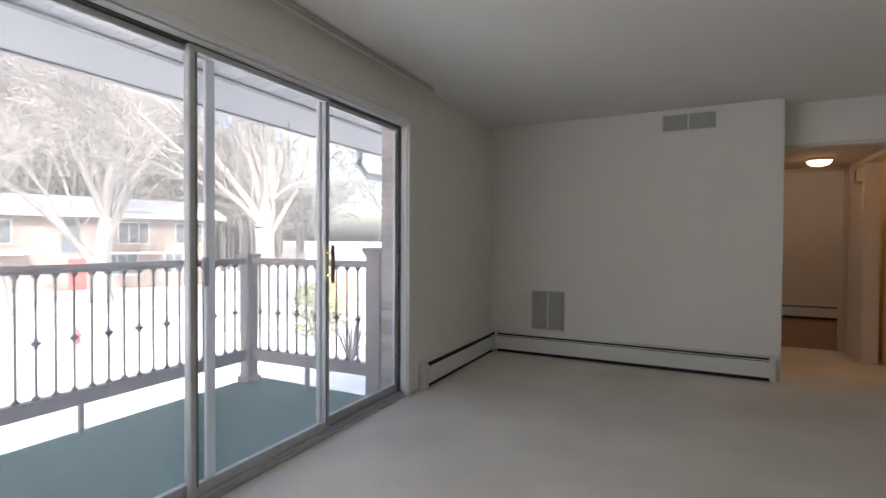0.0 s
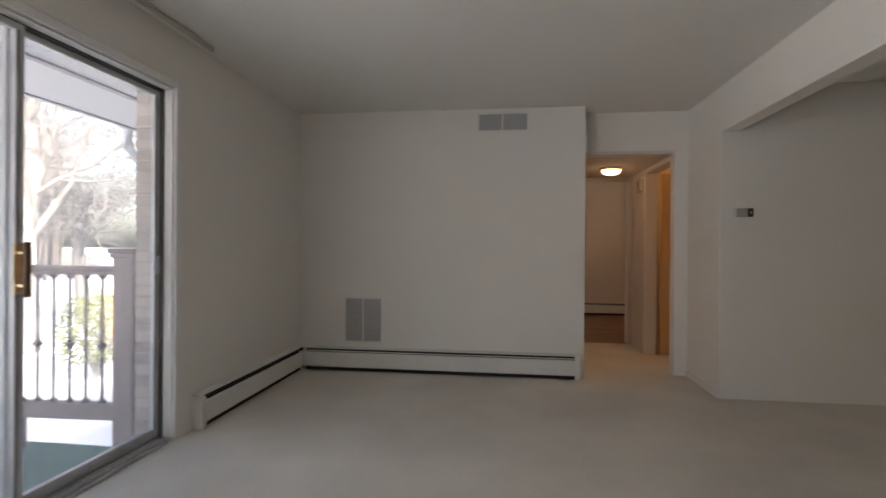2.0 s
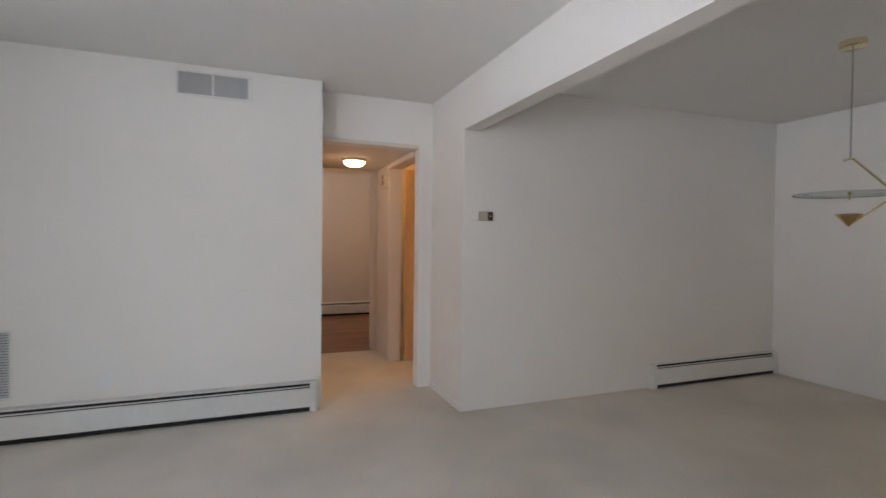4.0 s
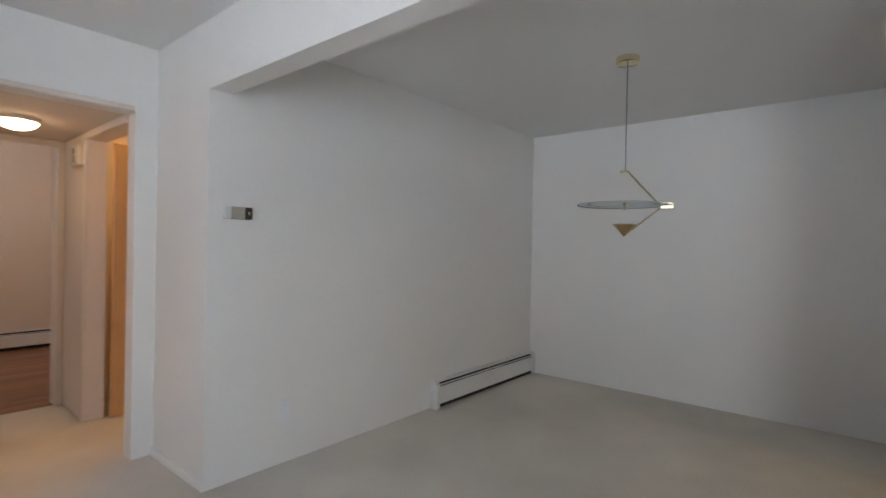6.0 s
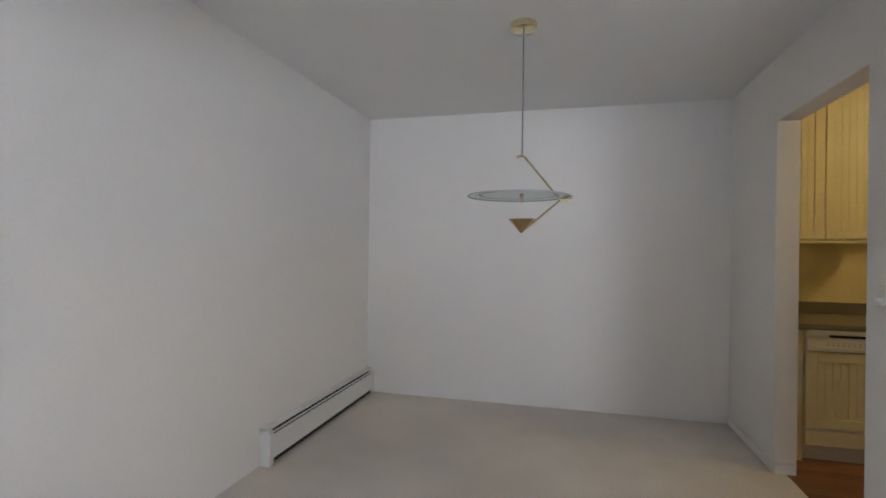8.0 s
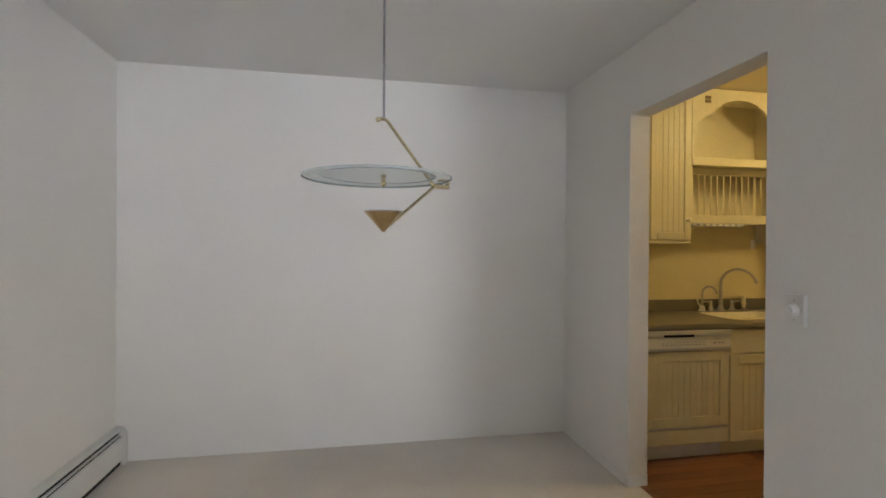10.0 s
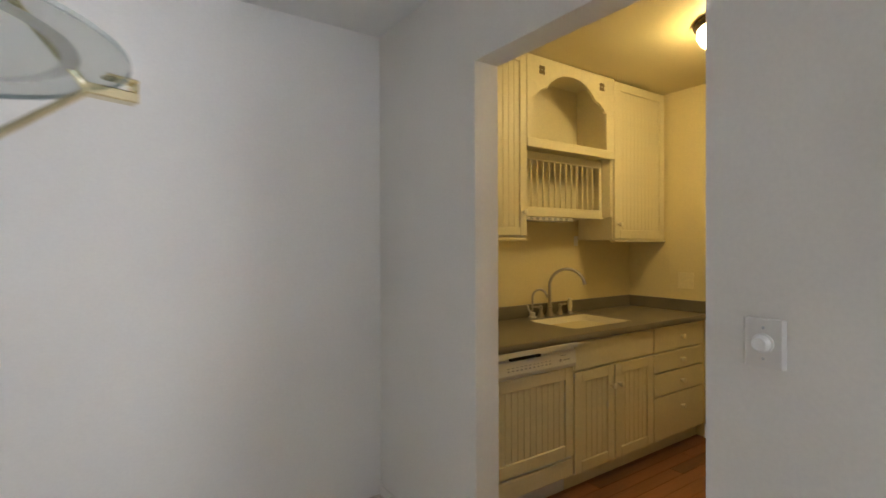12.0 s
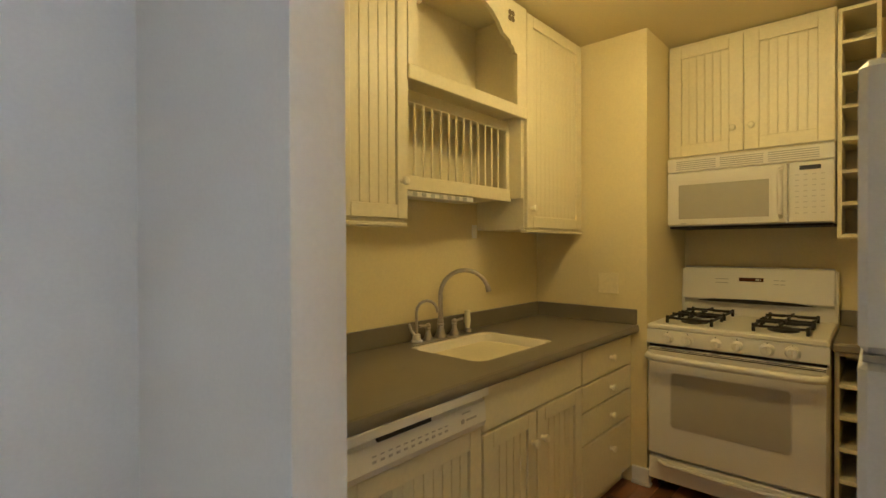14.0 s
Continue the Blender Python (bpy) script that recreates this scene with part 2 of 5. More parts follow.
def ceiling_lamp(m, r, depth, material, label, rim=None, pan=None):
    lamp = thing("ceiling_lamp", m, label, "ceiling lamp")
    if rim:
        part("pan", lathe(bmesh.new(), [(0, 0), (r * 1.08, 0), (r * 1.1, -0.02), (r, -0.035), (0, -0.035)]), rim, lamp, "dark bronze mounting pan", True)
    if pan:
        part("pan", lathe(bmesh.new(), [(0, 0), (r * 1.12, 0), (r * 1.14, -0.012), (r * 1.04, -0.026), (0, -0.026)], seg=32), pan, lamp, "pale metal mounting pan", True)
    top = -0.036 if rim else (-0.027 if pan else 0.0)
    bowl = [(0.0, top), (r, top)] + [(r * math.cos(a), top - 0.012 - (depth - 0.03) * math.sin(a)) for a in np.linspace(0, 1.5, 9)] + [(0, top - 0.012 - (depth - 0.03))]
    if pan:
        bowl = [(0.0, top), (r, top)] + [(r * math.cos(a), top - depth * math.sin(a)) for a in np.linspace(0.1, 1.5, 9)] + [(0, top - depth)]
    if rim:
        bowl = [(0.0, top), (r * 0.97, top), (r, top - 0.03), (r * 0.9, top - 0.06), (r * 0.74, top - 0.08), (r * 0.66, top - 0.105), (r * 0.45, top - depth + 0.01), (0.03, top - depth), (0, top - depth)]
    part("glass_bowl", lathe(bmesh.new(), bowl, seg=32), material, lamp, "glowing frosted glass bowl", True)
    if rim:
        part("finial", lathe(bmesh.new(), [(0, top - depth), (0.022, top - depth - 0.004), (0.018, top - depth - 0.018), (0.007, top - depth - 0.022), (0.01, top - depth - 0.032), (0, top - depth - 0.04)]), rim, lamp, "bronze finial", True)
    return lamp


BRONZE = mat("dark_bronze", (0.10, 0.07, 0.04), 0.4, 0.8)
ceiling_lamp(pose(3.11, 1.05, 2.052), 0.104, 0.052, HALLGLOW, "lit shallow glass bowl lamp on the hall ceiling", pan=HWALL)
ceiling_lamp(pose(5.815, -4.695, H), 0.155, 0.15, KGLOW, "lit frosted glass bowl lamp on the kitchen ceiling", BRONZE)
ceiling_lamp(pose(4.45, 1.1, H), 0.13, 0.10, glow("bath_lamp_glass", (1.0, 0.55, 0.18), 3.4), "lit warm glass bowl lamp on the bathroom ceiling")
# unseen lamp, added to warm and brighten the bedroom walls
ceiling_lamp(pose(3.6, 3.1, H), 0.16, 0.12, glow("bedroom_lamp_glass", (1.0, 0.66, 0.36), 2.2), "unseen glowing bowl added to brighten the bedroom")

# ---- sliding glass door ----
ALU = mat("grey_aluminium", (0.50, 0.51, 0.52), 0.40, 0.35, vary=0.12, scale=6, grain=120, bump=0.05)
ALU_DARK = mat("dark_aluminium", (0.17, 0.17, 0.175), 0.45, 0.4, vary=0.15, scale=5)
WHITE_METAL = mat("white_enamel_metal", (0.66, 0.68, 0.70), 0.4, 0.1, vary=0.05, scale=6)
# the translucent haze paints the white glare over the view outside
GLASS = glass("dusty_window_glass", haze=0.11)
BRASS = mat("brass", (0.82, 0.72, 0.46), 0.14, 0.95, vary=0.06, scale=9)
STAIN = mat("brown_handle_wood", (0.13, 0.065, 0.03), 0.4, vary=0.2, scale=8)
BLACK = mat("black_plastic", (0.02, 0.02, 0.02), 0.4)

window = thing("window_1", pose(0, 0, 0), "wide grey aluminium sliding glass door to the balcony", "sliding door", kind="structure")
part("door_frame", boxes(((-0.11, WIN1 - 0.024, 0.0), (-0.062, WIN1 - 0.002, WTOP - 0.003)), ((-0.11, WIN0 + 0.002, 0.0), (-0.03, WIN0 + 0.035, WTOP - 0.003)),
     ((-0.11, WIN0 + 0.035, WTOP - 0.024), (-0.062, WIN1 - 0.0245, WTOP - 0.003)), bevel=0.003), ALU_DARK, window, "dark aluminium outer frame")
part("sill_track", boxes(((-0.118, WIN0 + 0.036, -0.018), (-0.004, WIN1 - 0.036, 0.018)), ((-0.105, WIN0 + 0.036, 0.018), (-0.098, WIN1 - 0.036, 0.034)),
     ((-0.068, WIN0 + 0.036, 0.018), (-0.061, WIN1 - 0.036, 0.034)), ((-0.03, WIN0 + 0.036, 0.018), (-0.023, WIN1 - 0.036, 0.04)), bevel=0.002), ALU, window, "worn aluminium sill track")


def sash(y0, y1, x, material):
    panel = part("sash", boxes(((x - 0.016, y0, 0.03), (x + 0.016, y0 + 0.038, 2.074)), ((x - 0.016, y1 - 0.038, 0.03), (x + 0.016, y1, 2.074)),
                 ((x - 0.016, y0 + 0.038, 0.03), (x + 0.016, y1 - 0.038, 0.090)), ((x - 0.016, y0 + 0.038, 2.044), (x + 0.016, y1 - 0.038, 2.074)), bevel=0.004), material, window)
    part("bead", boxes(((x + 0.016, y0 + 0.028, 0.08), (x + 0.020, y0 + 0.037, 2.044)), ((x + 0.016, y1 - 0.037, 0.08), (x + 0.020, y1 - 0.028, 2.044)), bevel=0.001), ALU_DARK, panel, "dark glazing bead")
    pane = part("pane", boxes(((x - 0.003, y0 + 0.035, 0.085), (x + 0.003, y1 - 0.035, 2.048))), GLASS, panel, "glass pane with a painted whitish glare veil")
    pane.visible_shadow = False
    return panel


sash(-2.725, -1.826, -0.092, ALU)
slider = sash(-3.625, -2.680, -0.052, ALU)
sash(-4.52, -3.568, -0.092, ALU)
sash(-5.36, -4.48, -0.052, ALU)
pull = bmesh.new()
box(pull, (-0.036, -2.730, 0.955), (-0.028, -2.690, 1.165), 0.002)
box(pull, (-0.028, -2.722, 0.985), (0.004, -2.700, 0.999), 0.002), box(pull, (-0.028, -2.722, 1.120), (0.004, -2.700, 1.134), 0.002)
part("handle", pull, BRASS, slider, "worn brass handle bracket")
part("grip", boxes(((0.004, -2.724, 0.945), (0.022, -2.698, 1.172)), bevel=0.004), STAIN, slider, "brown wooden grip")
part("latch", boxes(((-0.075, -1.860, 0.99), (-0.050, -1.840, 1.10)), bevel=0.003), ALU_DARK, window, "dark frame latch")
screen = thing("screen_door", pose(-0.135, -3.45, 0.0), "white metal sliding insect screen door, pushed aside", "screen door")
part("stile", boxes(((-0.012, -0.026, -0.11), (0.010, 0.026, 2.085)), bevel=0.004), WHITE_METAL, screen)
part("stile", boxes(((-0.012, -0.95, -0.11), (0.010, -0.90, 2.085)), bevel=0.004), WHITE_METAL, screen)
part("rail", boxes(((-0.012, -0.90, -0.11), (0.010, -0.026, -0.06)), ((-0.012, -0.90, 2.055), (0.010, -0.026, 2.085)), bevel=0.004), WHITE_METAL, screen)
part("handle", boxes(((0.010, -0.052, 0.98), (0.030, -0.022, 1.12)), bevel=0.004), mat("grey_plastic", (0.25, 0.26, 0.27), 0.5), screen, "grey plastic pull")
structure("trim_window", boxes(((-0.0605, WIN1 - 0.013, 0.019), (-0.0012, WIN1 - 0.0045, WTOP - 0.0045)), ((-0.0605, WIN0 + 0.036, WTOP - 0.013), (-0.0012, WIN1 - 0.0135, WTOP - 0.0045)),
          ((-0.001, WIN1 - 0.004, 0.0), (0.014, WIN1 + 0.045, WTOP + 0.045)), ((-0.001, WIN0 - 0.045, WTOP - 0.004), (0.014, WIN1 - 0.004, WTOP + 0.045)), bevel=0.004),
          TRIM, "white painted thin casing around the sliding door", "trim")
rodb = thing("curtain_rod", pose(0.088, -3.37, 2.422), "bare white metal traverse curtain rod under the ceiling", "curtain rod")
part("track", boxes(((-0.012, -1.75, -0.012), (0.012, 1.78, 0.012)), ((-0.004, -1.75, -0.019), (0.004, 1.78, -0.012)), bevel=0.003), mat("aged_rod_enamel", (0.55, 0.52, 0.46), 0.4), rodb)
for y in (-1.7, 0.0, 1.74):
    part("bracket", boxes(((-0.010, y - 0.012, 0.012), (0.010, y + 0.012, 0.0178)), bevel=0.001), TRIM, rodb)
part("end_pulley", boxes(((-0.010, 1.78, -0.016), (0.010, 1.81, 0.014)), bevel=0.003), ALU, rodb)

# ---- balcony ----
COMP = mat("weathered_brown_composite", (0.29, 0.215, 0.19), 0.75, vary=0.12, scale=2, grain=30, bump=0.15, stretch=(8, 8, 1))
IRON = mat("bronze_painted_iron", (0.10, 0.085, 0.08), 0.5, 0.4, vary=0.15, scale=20)
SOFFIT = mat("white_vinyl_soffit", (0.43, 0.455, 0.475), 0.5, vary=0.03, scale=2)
DECKZ = -0.12


def post(name, x, y, w, top, label):
    p = thing(name, pose(x, y, DECKZ), label, "post", group="balcony posts")
    h = top - DECKZ
    part("shaft", boxes(((-w, -w, 0.0), (w, w, h - 0.05)), bevel=0.008), COMP, p)
    cap = bmesh.new()
    box(cap, (-w - 0.022, -w - 0.022, h - 0.032), (w + 0.022, w + 0.022, h), 0.006)
    box(cap, (-w - 0.012, -w - 0.012, h - 0.058), (w + 0.012, w + 0.012, h - 0.032), 0.005)
    part("cap", cap, COMP, p, "square moulded post cap")
    base = boxes(((-w - 0.018, -w - 0.018, 0.0), (w + 0.018, w + 0.018, 0.055)), bevel=0.008)
    part("base_trim", base, COMP, p)
    return p


AX, AY, BX, BY = -1.73, -1.80, -0.335, -1.735
post("railing_post", AX, AY, 0.058, 1.075, "weathered brown composite corner post of the balcony")
post("railing_post", BX, BY, 0.068, 1.145, "weathered brown composite post beside the brick wall")


def railing(m, length, label, first=0.10, legs=()):
    """Along local +x from a post; local z from the deck."""
    r = thing("railing", m, label, "railing", group="balcony railings")
    z0, z1 = 0.20, 1.12
    top = bmesh.new()
    box(top, (0, -0.038, z1), (length, 0.038, z1 + 0.034), 0.008)
    box(top, (0, -0.022, z1 - 0.022), (length, 0.022, z1), 0.003)
    part("top_rail", top, COMP, r)
    low = bmesh.new()
    box(low, (0, -0.022, z0), (length, 0.022, z0 + 0.085), 0.006)
    box(low, (0, -0.032, z0 + 0.085), (length, 0.032, z0 + 0.103), 0.004)
    part("bottom_rail", low, COMP, r)
    n = int((length - first) / 0.108) + 1
    shaft = knuckle = shoe = None
    for i in range(n):
        x = first + 0.108 * i
        if x > length - 0.04:
            break
        if shaft is None:
            shaft = part("baluster", rod(bmesh.new(), (0, 0, z0 + 0.10), (0, 0, z1 - 0.02), 0.0085, seg=8), IRON, r, "", True)
            shaft.matrix_basis = pose(x, 0, 0)
            bar = shaft
        else:
            bar = again(shaft, pose(x, 0, 0))
        for zz, flip in ((z0 + 0.103, 0), (z1 - 0.022, 180)):
            if shoe is None:
                shoe = part("shoe", lathe(bmesh.new(), [(0.0, 0), (0.024, 0), (0.023, 0.012), (0.012, 0.026), (0.0, 0.026)], seg=10), IRON, bar, "", True)
                shoe.matrix_basis = pose(0, 0, zz, flip)
            else:
                o = again(shoe, pose(0, 0, zz, flip))
                o.parent = bar
        if i % 2 == 0:
            if knuckle is None:
                knuckle = part("knuckle", lathe(bmesh.new(), [(0, -0.035), (0.012, -0.033), (0.013, -0.018), (0.027, -0.008), (0.027, 0.008), (0.013, 0.018), (0.012, 0.033), (0, 0.035)], seg=10), IRON, bar, "cast knuckle", True)
                knuckle.matrix_basis = pose(0, 0, 0.66)
            else:
                o = again(knuckle, pose(0, 0, 0.66))
                o.parent = bar
    for x in legs:
        part("foot_block", boxes(((x - 0.016, -0.016, 0.0), (x + 0.016, 0.016, z0)), bevel=0.003), COMP, r)
    return r


railing(pose(AX, AY - 0.058, DECKZ, 0, 0, -90), 4.2, "brown composite balcony railing with turned iron balusters", 0.10, (1.36, 2.9))
railing(pose(AX + 0.058, AY + 0.01, DECKZ, 0, 0, 2.5), BX - AX - 0.125, "short brown composite balcony side railing with iron balusters", 0.07, (0.62,))

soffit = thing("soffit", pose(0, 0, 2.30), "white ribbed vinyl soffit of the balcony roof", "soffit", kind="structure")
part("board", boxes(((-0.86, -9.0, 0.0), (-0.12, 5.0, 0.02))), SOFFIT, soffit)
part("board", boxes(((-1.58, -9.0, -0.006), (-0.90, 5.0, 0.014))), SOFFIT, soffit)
part("vent_strip", boxes(((-0.905, -9.0, -0.016), (-0.862, 5.0, 0.018))), ALU_DARK, soffit, "dark perforated vent strip")
part("drip_edge", boxes(((-1.62, -9.0, -0.018), (-1.582, 5.0, 0.01))), ALU_DARK, soffit, "dark dashed drip edge")
for x0, x1, z in ((-0.925, -0.9055, -0.012), (-1.640, -1.6205, -0.014)):
    teeth = bmesh.new()
    for k in range(150):
        box(teeth, (x0, -8.9 + 0.06 * k, z), (x1, -8.868 + 0.06 * k, z + 0.012))
    part("drip_teeth", teeth, ALU_DARK, soffit, "row of dark drip notches")
rib = None
for i in range(70):
    y = -8.8 + 0.10 * i
    if y > -1.0:
        break
    if rib is None:
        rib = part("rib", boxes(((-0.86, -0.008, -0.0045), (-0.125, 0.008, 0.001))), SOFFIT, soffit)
        rib.matrix_basis = pose(0, y, 0)
    else:
        again(rib, pose(0, y, 0))
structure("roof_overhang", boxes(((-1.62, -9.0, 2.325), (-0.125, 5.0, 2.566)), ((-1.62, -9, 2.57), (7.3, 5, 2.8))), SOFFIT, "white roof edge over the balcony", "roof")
hook = thing("hanging_chain", pose(-1.387, -1.646, 2.294), "thin dark plant hook chain under the soffit", "chain")
ch = bmesh.new()
for i in range(16):
    c = (0, 0, -0.03 - 0.026 * i)
    a = radians(90 * (i % 2))
    sweep(ch, [(c[0] + 0.007 * math.cos(t) * math.cos(a), c[1] + 0.007 * math.cos(t) * math.sin(a), c[2] + 0.017 * math.sin(t)) for t in np.linspace(0, 6.28, 9)], 0.0022, 4)
rod(ch, (0, 0, 0.0), (0, 0, -0.02), 0.005)
part("links", ch, IRON, hook)

# brick pier beside the door, outside
BRICK = mat("tan_brick", (0.42, 0.35, 0.31), 0.85, vary=0.10, scale=6, grain=70, bump=0.4, dist=0.004, rand=0.7)
MORTAR = mat("mortar", (0.42, 0.38, 0.34), 0.95, vary=0.08, scale=10, grain=90, bump=0.3)
pier = structure("wall_brick_outside", boxes(((-0.222, -1.826, -0.5), (-0.121, 1.9, 2.295)), ((-0.222, -9.0, -0.5), (-0.121, -5.40, 2.295))), MORTAR, "tan brick outer wall with pale mortar joints")
base_brick = None
for i in range(36):
    for j in range(2):
        y0 = -1.832 + j * 0.208 + (0.104 if i % 2 else 0.0)
        if j == 0 and i % 2:
            w0, w1 = -1.832, -1.832 + 0.096
            bmk = boxes(((-0.228, w0, 0), (-0.1215, w1, 0.057)), bevel=0.004)
        else:
            bmk = boxes(((-0.228, y0, 0), (-0.1215, y0 + 0.20, 0.057)), bevel=0.004)
        if i < 2:
            b = part("brick", bmk, BRICK, pier)
            b.matrix_basis = pose(0, 0, -0.14 + 0.067 * i)
            if i == 0 and j == 0:
                base_brick = {}
            base_brick[(i, j)] = b
        else:
            bmk.free()
            again(base_brick[(i % 2, j)], pose(0, random.uniform(-0.002, 0.002), -0.14 + 0.067 * i))

# ---- across the street ----
BARK = mat("pale_bark", (0.20, 0.198, 0.195), 0.95, vary=0.2, scale=2, grain=14, bump=0.6, dist=0.03, stretch=(3, 3, 0.6))
FARBRICK = mat("far_red_brick", (0.23, 0.195, 0.18), 0.9, vary=0.12, scale=1.2, grain=12, bump=0.3)
SIDING = mat("white_siding", (0.42, 0.42, 0.41), 0.7, vary=0.05, scale=0.7)
SNOWROOF = mat("snow_on_shingles", (0.42, 0.43, 0.44), 0.8, vary=0.06, scale=0.45, grain=5, bump=0.4, second=(0.06, 0.06, 0.062))
DARKGLASS = mat("dark_window_glass", (0.10, 0.12, 0.14), 0.1, vary=0.2, scale=2)
REDP = mat("red_paint", (0.62, 0.06, 0.05), 0.5)
GZ = -2.2


def tree(x, y, height, seed, spread=1.0, trunk=0.28, forks=3, lean=(0, 0), limbs=()):
    """limbs: (share of the trunk, sideways, away, up, length share, radius share), sideways and away as seen from the balcony."""
    rnd = random.Random(seed)
    t = thing("tree", pose(x, y, GZ, 0, 0, 0 if limbs else rnd.uniform(0, 360)), "bare pale-barked winter tree standing in snow", "tree", group="bare trees")
    big, fine = bmesh.new(), bmesh.new()
    away = Vector((x - 1.9, y + 5.0, 0)).normalized()
    right = Vector((away.y, -away.x, 0))

    def grow(p, d, length, r, level):
        pts, rs = [p.copy()], [r]
        n = 6 if level < 2 else 4
        for k in range(n):
            d = (d + Vector((rnd.uniform(-1, 1), rnd.uniform(-1, 1), rnd.uniform(-0.45, 0.6))) * (0.09 + 0.06 * level)).normalized()
            p = p + d * length / n
            pts.append(p.copy())
            rs.append(max(0.012, r * (1 - (0.22 if limbs and level == 0 else 0.5) * (k + 1) / n)))
        if level == 0:
            rs[0] = r * 1.35
        sweep(big if level < 2 else fine, pts, rs, 8 if level < 2 else (5 if level < 4 else 3))
        if level == 0 and limbs:
            for share, sx, sa, up, ln, rr in limbs:
                k = min(n, int(share * n))
                grow(pts[k], (right * sx + away * sa + Vector((0, 0, up))).normalized(), height * ln, trunk * rr, 1)
        elif level < 5:
            for c in range(forks if level == 0 else (5 if level < 3 else 4)):
                k = rnd.randint(max(1, n - 3), n) if level == 0 else rnd.randint(1, n)
                ang = rnd.uniform(0, 6.28)
                tilt = rnd.uniform(0.35, 0.9) * spread
                side = d.orthogonal().normalized()
                side.rotate(Matrix.Rotation(ang, 3, d))
                nd = (d * math.cos(tilt) + side * math.sin(tilt)).normalized()
                grow(pts[k], nd, length * rnd.uniform(0.50, 0.82), max(0.013, rs[k] * rnd.uniform(0.34, 0.58)), level + 1)
    grow(Vector((0, 0, -0.2)), Vector((lean[0], lean[1], 1)).normalized(), height * (0.24 if limbs else 0.36), trunk, 0)
    part("trunk", big, BARK, t, "", True)
    part("branches", fine, BARK, t)
    return t


def house(m, width, depth, label, storey=2.5, upper=True):
    h = thing("house", m, label, "house", group="houses across the street")
    tall = storey * (2 if upper else 1)
    part("wall", boxes(((-width / 2, 0, 0), (width / 2, depth, tall))), FARBRICK, h)
    part("siding", boxes(((-width / 2 + 0.2, -0.03, storey * 0.96), (-width * 0.08, -0.002, storey * 1.10))), SIDING, h, "white band of siding")
    roof = bmesh.new()
    prism(roof, [(-0.9, tall - 0.1), (depth / 2, tall + 1.25), (depth + 0.9, tall - 0.1), (depth + 0.9, tall + 0.1), (depth / 2, tall + 1.5), (-0.9, tall + 0.12)], "x", -width / 2 - 0.6, width / 2 + 0.6)
    part("roof", roof, SNOWROOF, h, "low roof thinly covered with snow")
    part("fascia", boxes(((-width / 2 - 0.6, -0.95, tall - 0.16), (width / 2 + 0.6, -0.905, tall + 0.13))), SIDING, h)
    spots = [(-0.22, 1), (0.20, 1), (0.40, 1), (-0.30, 0), (0.16, 0), (0.36, 0)] if upper else [(-0.3, 0), (0.25, 0)]
    for u, s in spots:
        z = storey * s + (0.55 if s else 0.9)
        w = part("window", boxes(((u * width - 0.95, -0.05, z), (u * width + 0.95, -0.002, z + 1.55))), SIDING, h, "white framed window")
        for k in range(3):
            part("pane", boxes(((u * width - 0.87 + 0.6 * k, -0.06, z + 0.08), (u * width - 0.33 + 0.6 * k, -0.052, z + 1.47))), DARKGLASS, w)
    if upper:
        part("door", boxes(((-0.01 * width, -0.08, 0.05), (-0.01 * width + 0.95, -0.002, 2.1))), REDP, h, "red front door")
        part("stair_window", boxes(((-0.03 * width, -0.05, storey), (-0.03 * width + 1.1, -0.002, tall - 0.3))), DARKGLASS, h, "dark stair window")
        for u in (-0.22, 0.20):
            b = part("balcony", boxes(((u * width - 1.6, -1.2, storey - 0.12), (u * width + 1.6, -0.002, storey + 0.02))), SIDING, h)
            rail = bmesh.new()
            for k in range(17):
                xx = u * width - 1.6 + 0.2 * k
                box(rail, (xx - 0.015, -1.19, storey + 0.02), (xx + 0.015, -1.16, storey + 0.95))
            box(rail, (u * width - 1.6, -1.2, storey + 0.95), (u * width + 1.6, -1.15, storey + 1.0))
            part("railing", rail, IRON, b, "thin dark balcony railing")
    return h


house(pose(-34.2, 12.5, GZ, 0, 0, 66), 17.5, 9.0, "two-storey brick house with snowy roof and red door")
house(pose(-15.0, 36.0, GZ, 0, 0, 22), 15.0, 8.0, "low brick house with snow-covered roof among trees", upper=False)
house(pose(-44.0, -14.0, GZ, 0, 0, 82), 20.0, 9.0, "two-storey brick house behind bare trees")
tree(-26.5, 10.2, 20, 3, 0.85, 0.50, 7, limbs=((1, -0.18, 0.1, 1, 0.36, 0.62), (1, 0.02, -0.2, 1, 0.38, 0.66), (1, 0.22, 0.2, 1, 0.36, 0.60),
     (0.8, 0.40, -0.2, 1, 0.30, 0.46), (0.4, -0.50, 0.0, 1, 0.40, 0.45), (1, -0.5, -0.6, 1, 0.30, 0.40)))
tree(-24.5, 5.2, 13, 5, 1.0, 0.30, 4)
tree(-13.2, 9.1, 17, 8, 0.8, 0.46, 6, limbs=((1, 0.08, 0.0, 1, 0.46, 0.80), (0.9, -0.16, 0.2, 1, 0.42, 0.55), (1, -0.40, 0.1, 1, 0.36, 0.36),
     (1, -0.9, -0.3, 1, 0.34, 0.24), (1, 0.40, 0.1, 1, 0.36, 0.40), (0.9, 0.75, 0.2, 1, 0.30, 0.26)))
tree(-16.0, 14.5, 14, 11, 1.0, 0.34, 4)
tree(-9.5, 14.0, 12, 13, 1.1, 0.26, 4)
tree(-30.0, 25.0, 17, 17, 0.9, 0.40, 4)
tree(-28.0, -3.0, 16, 19, 0.9, 0.40, 4)

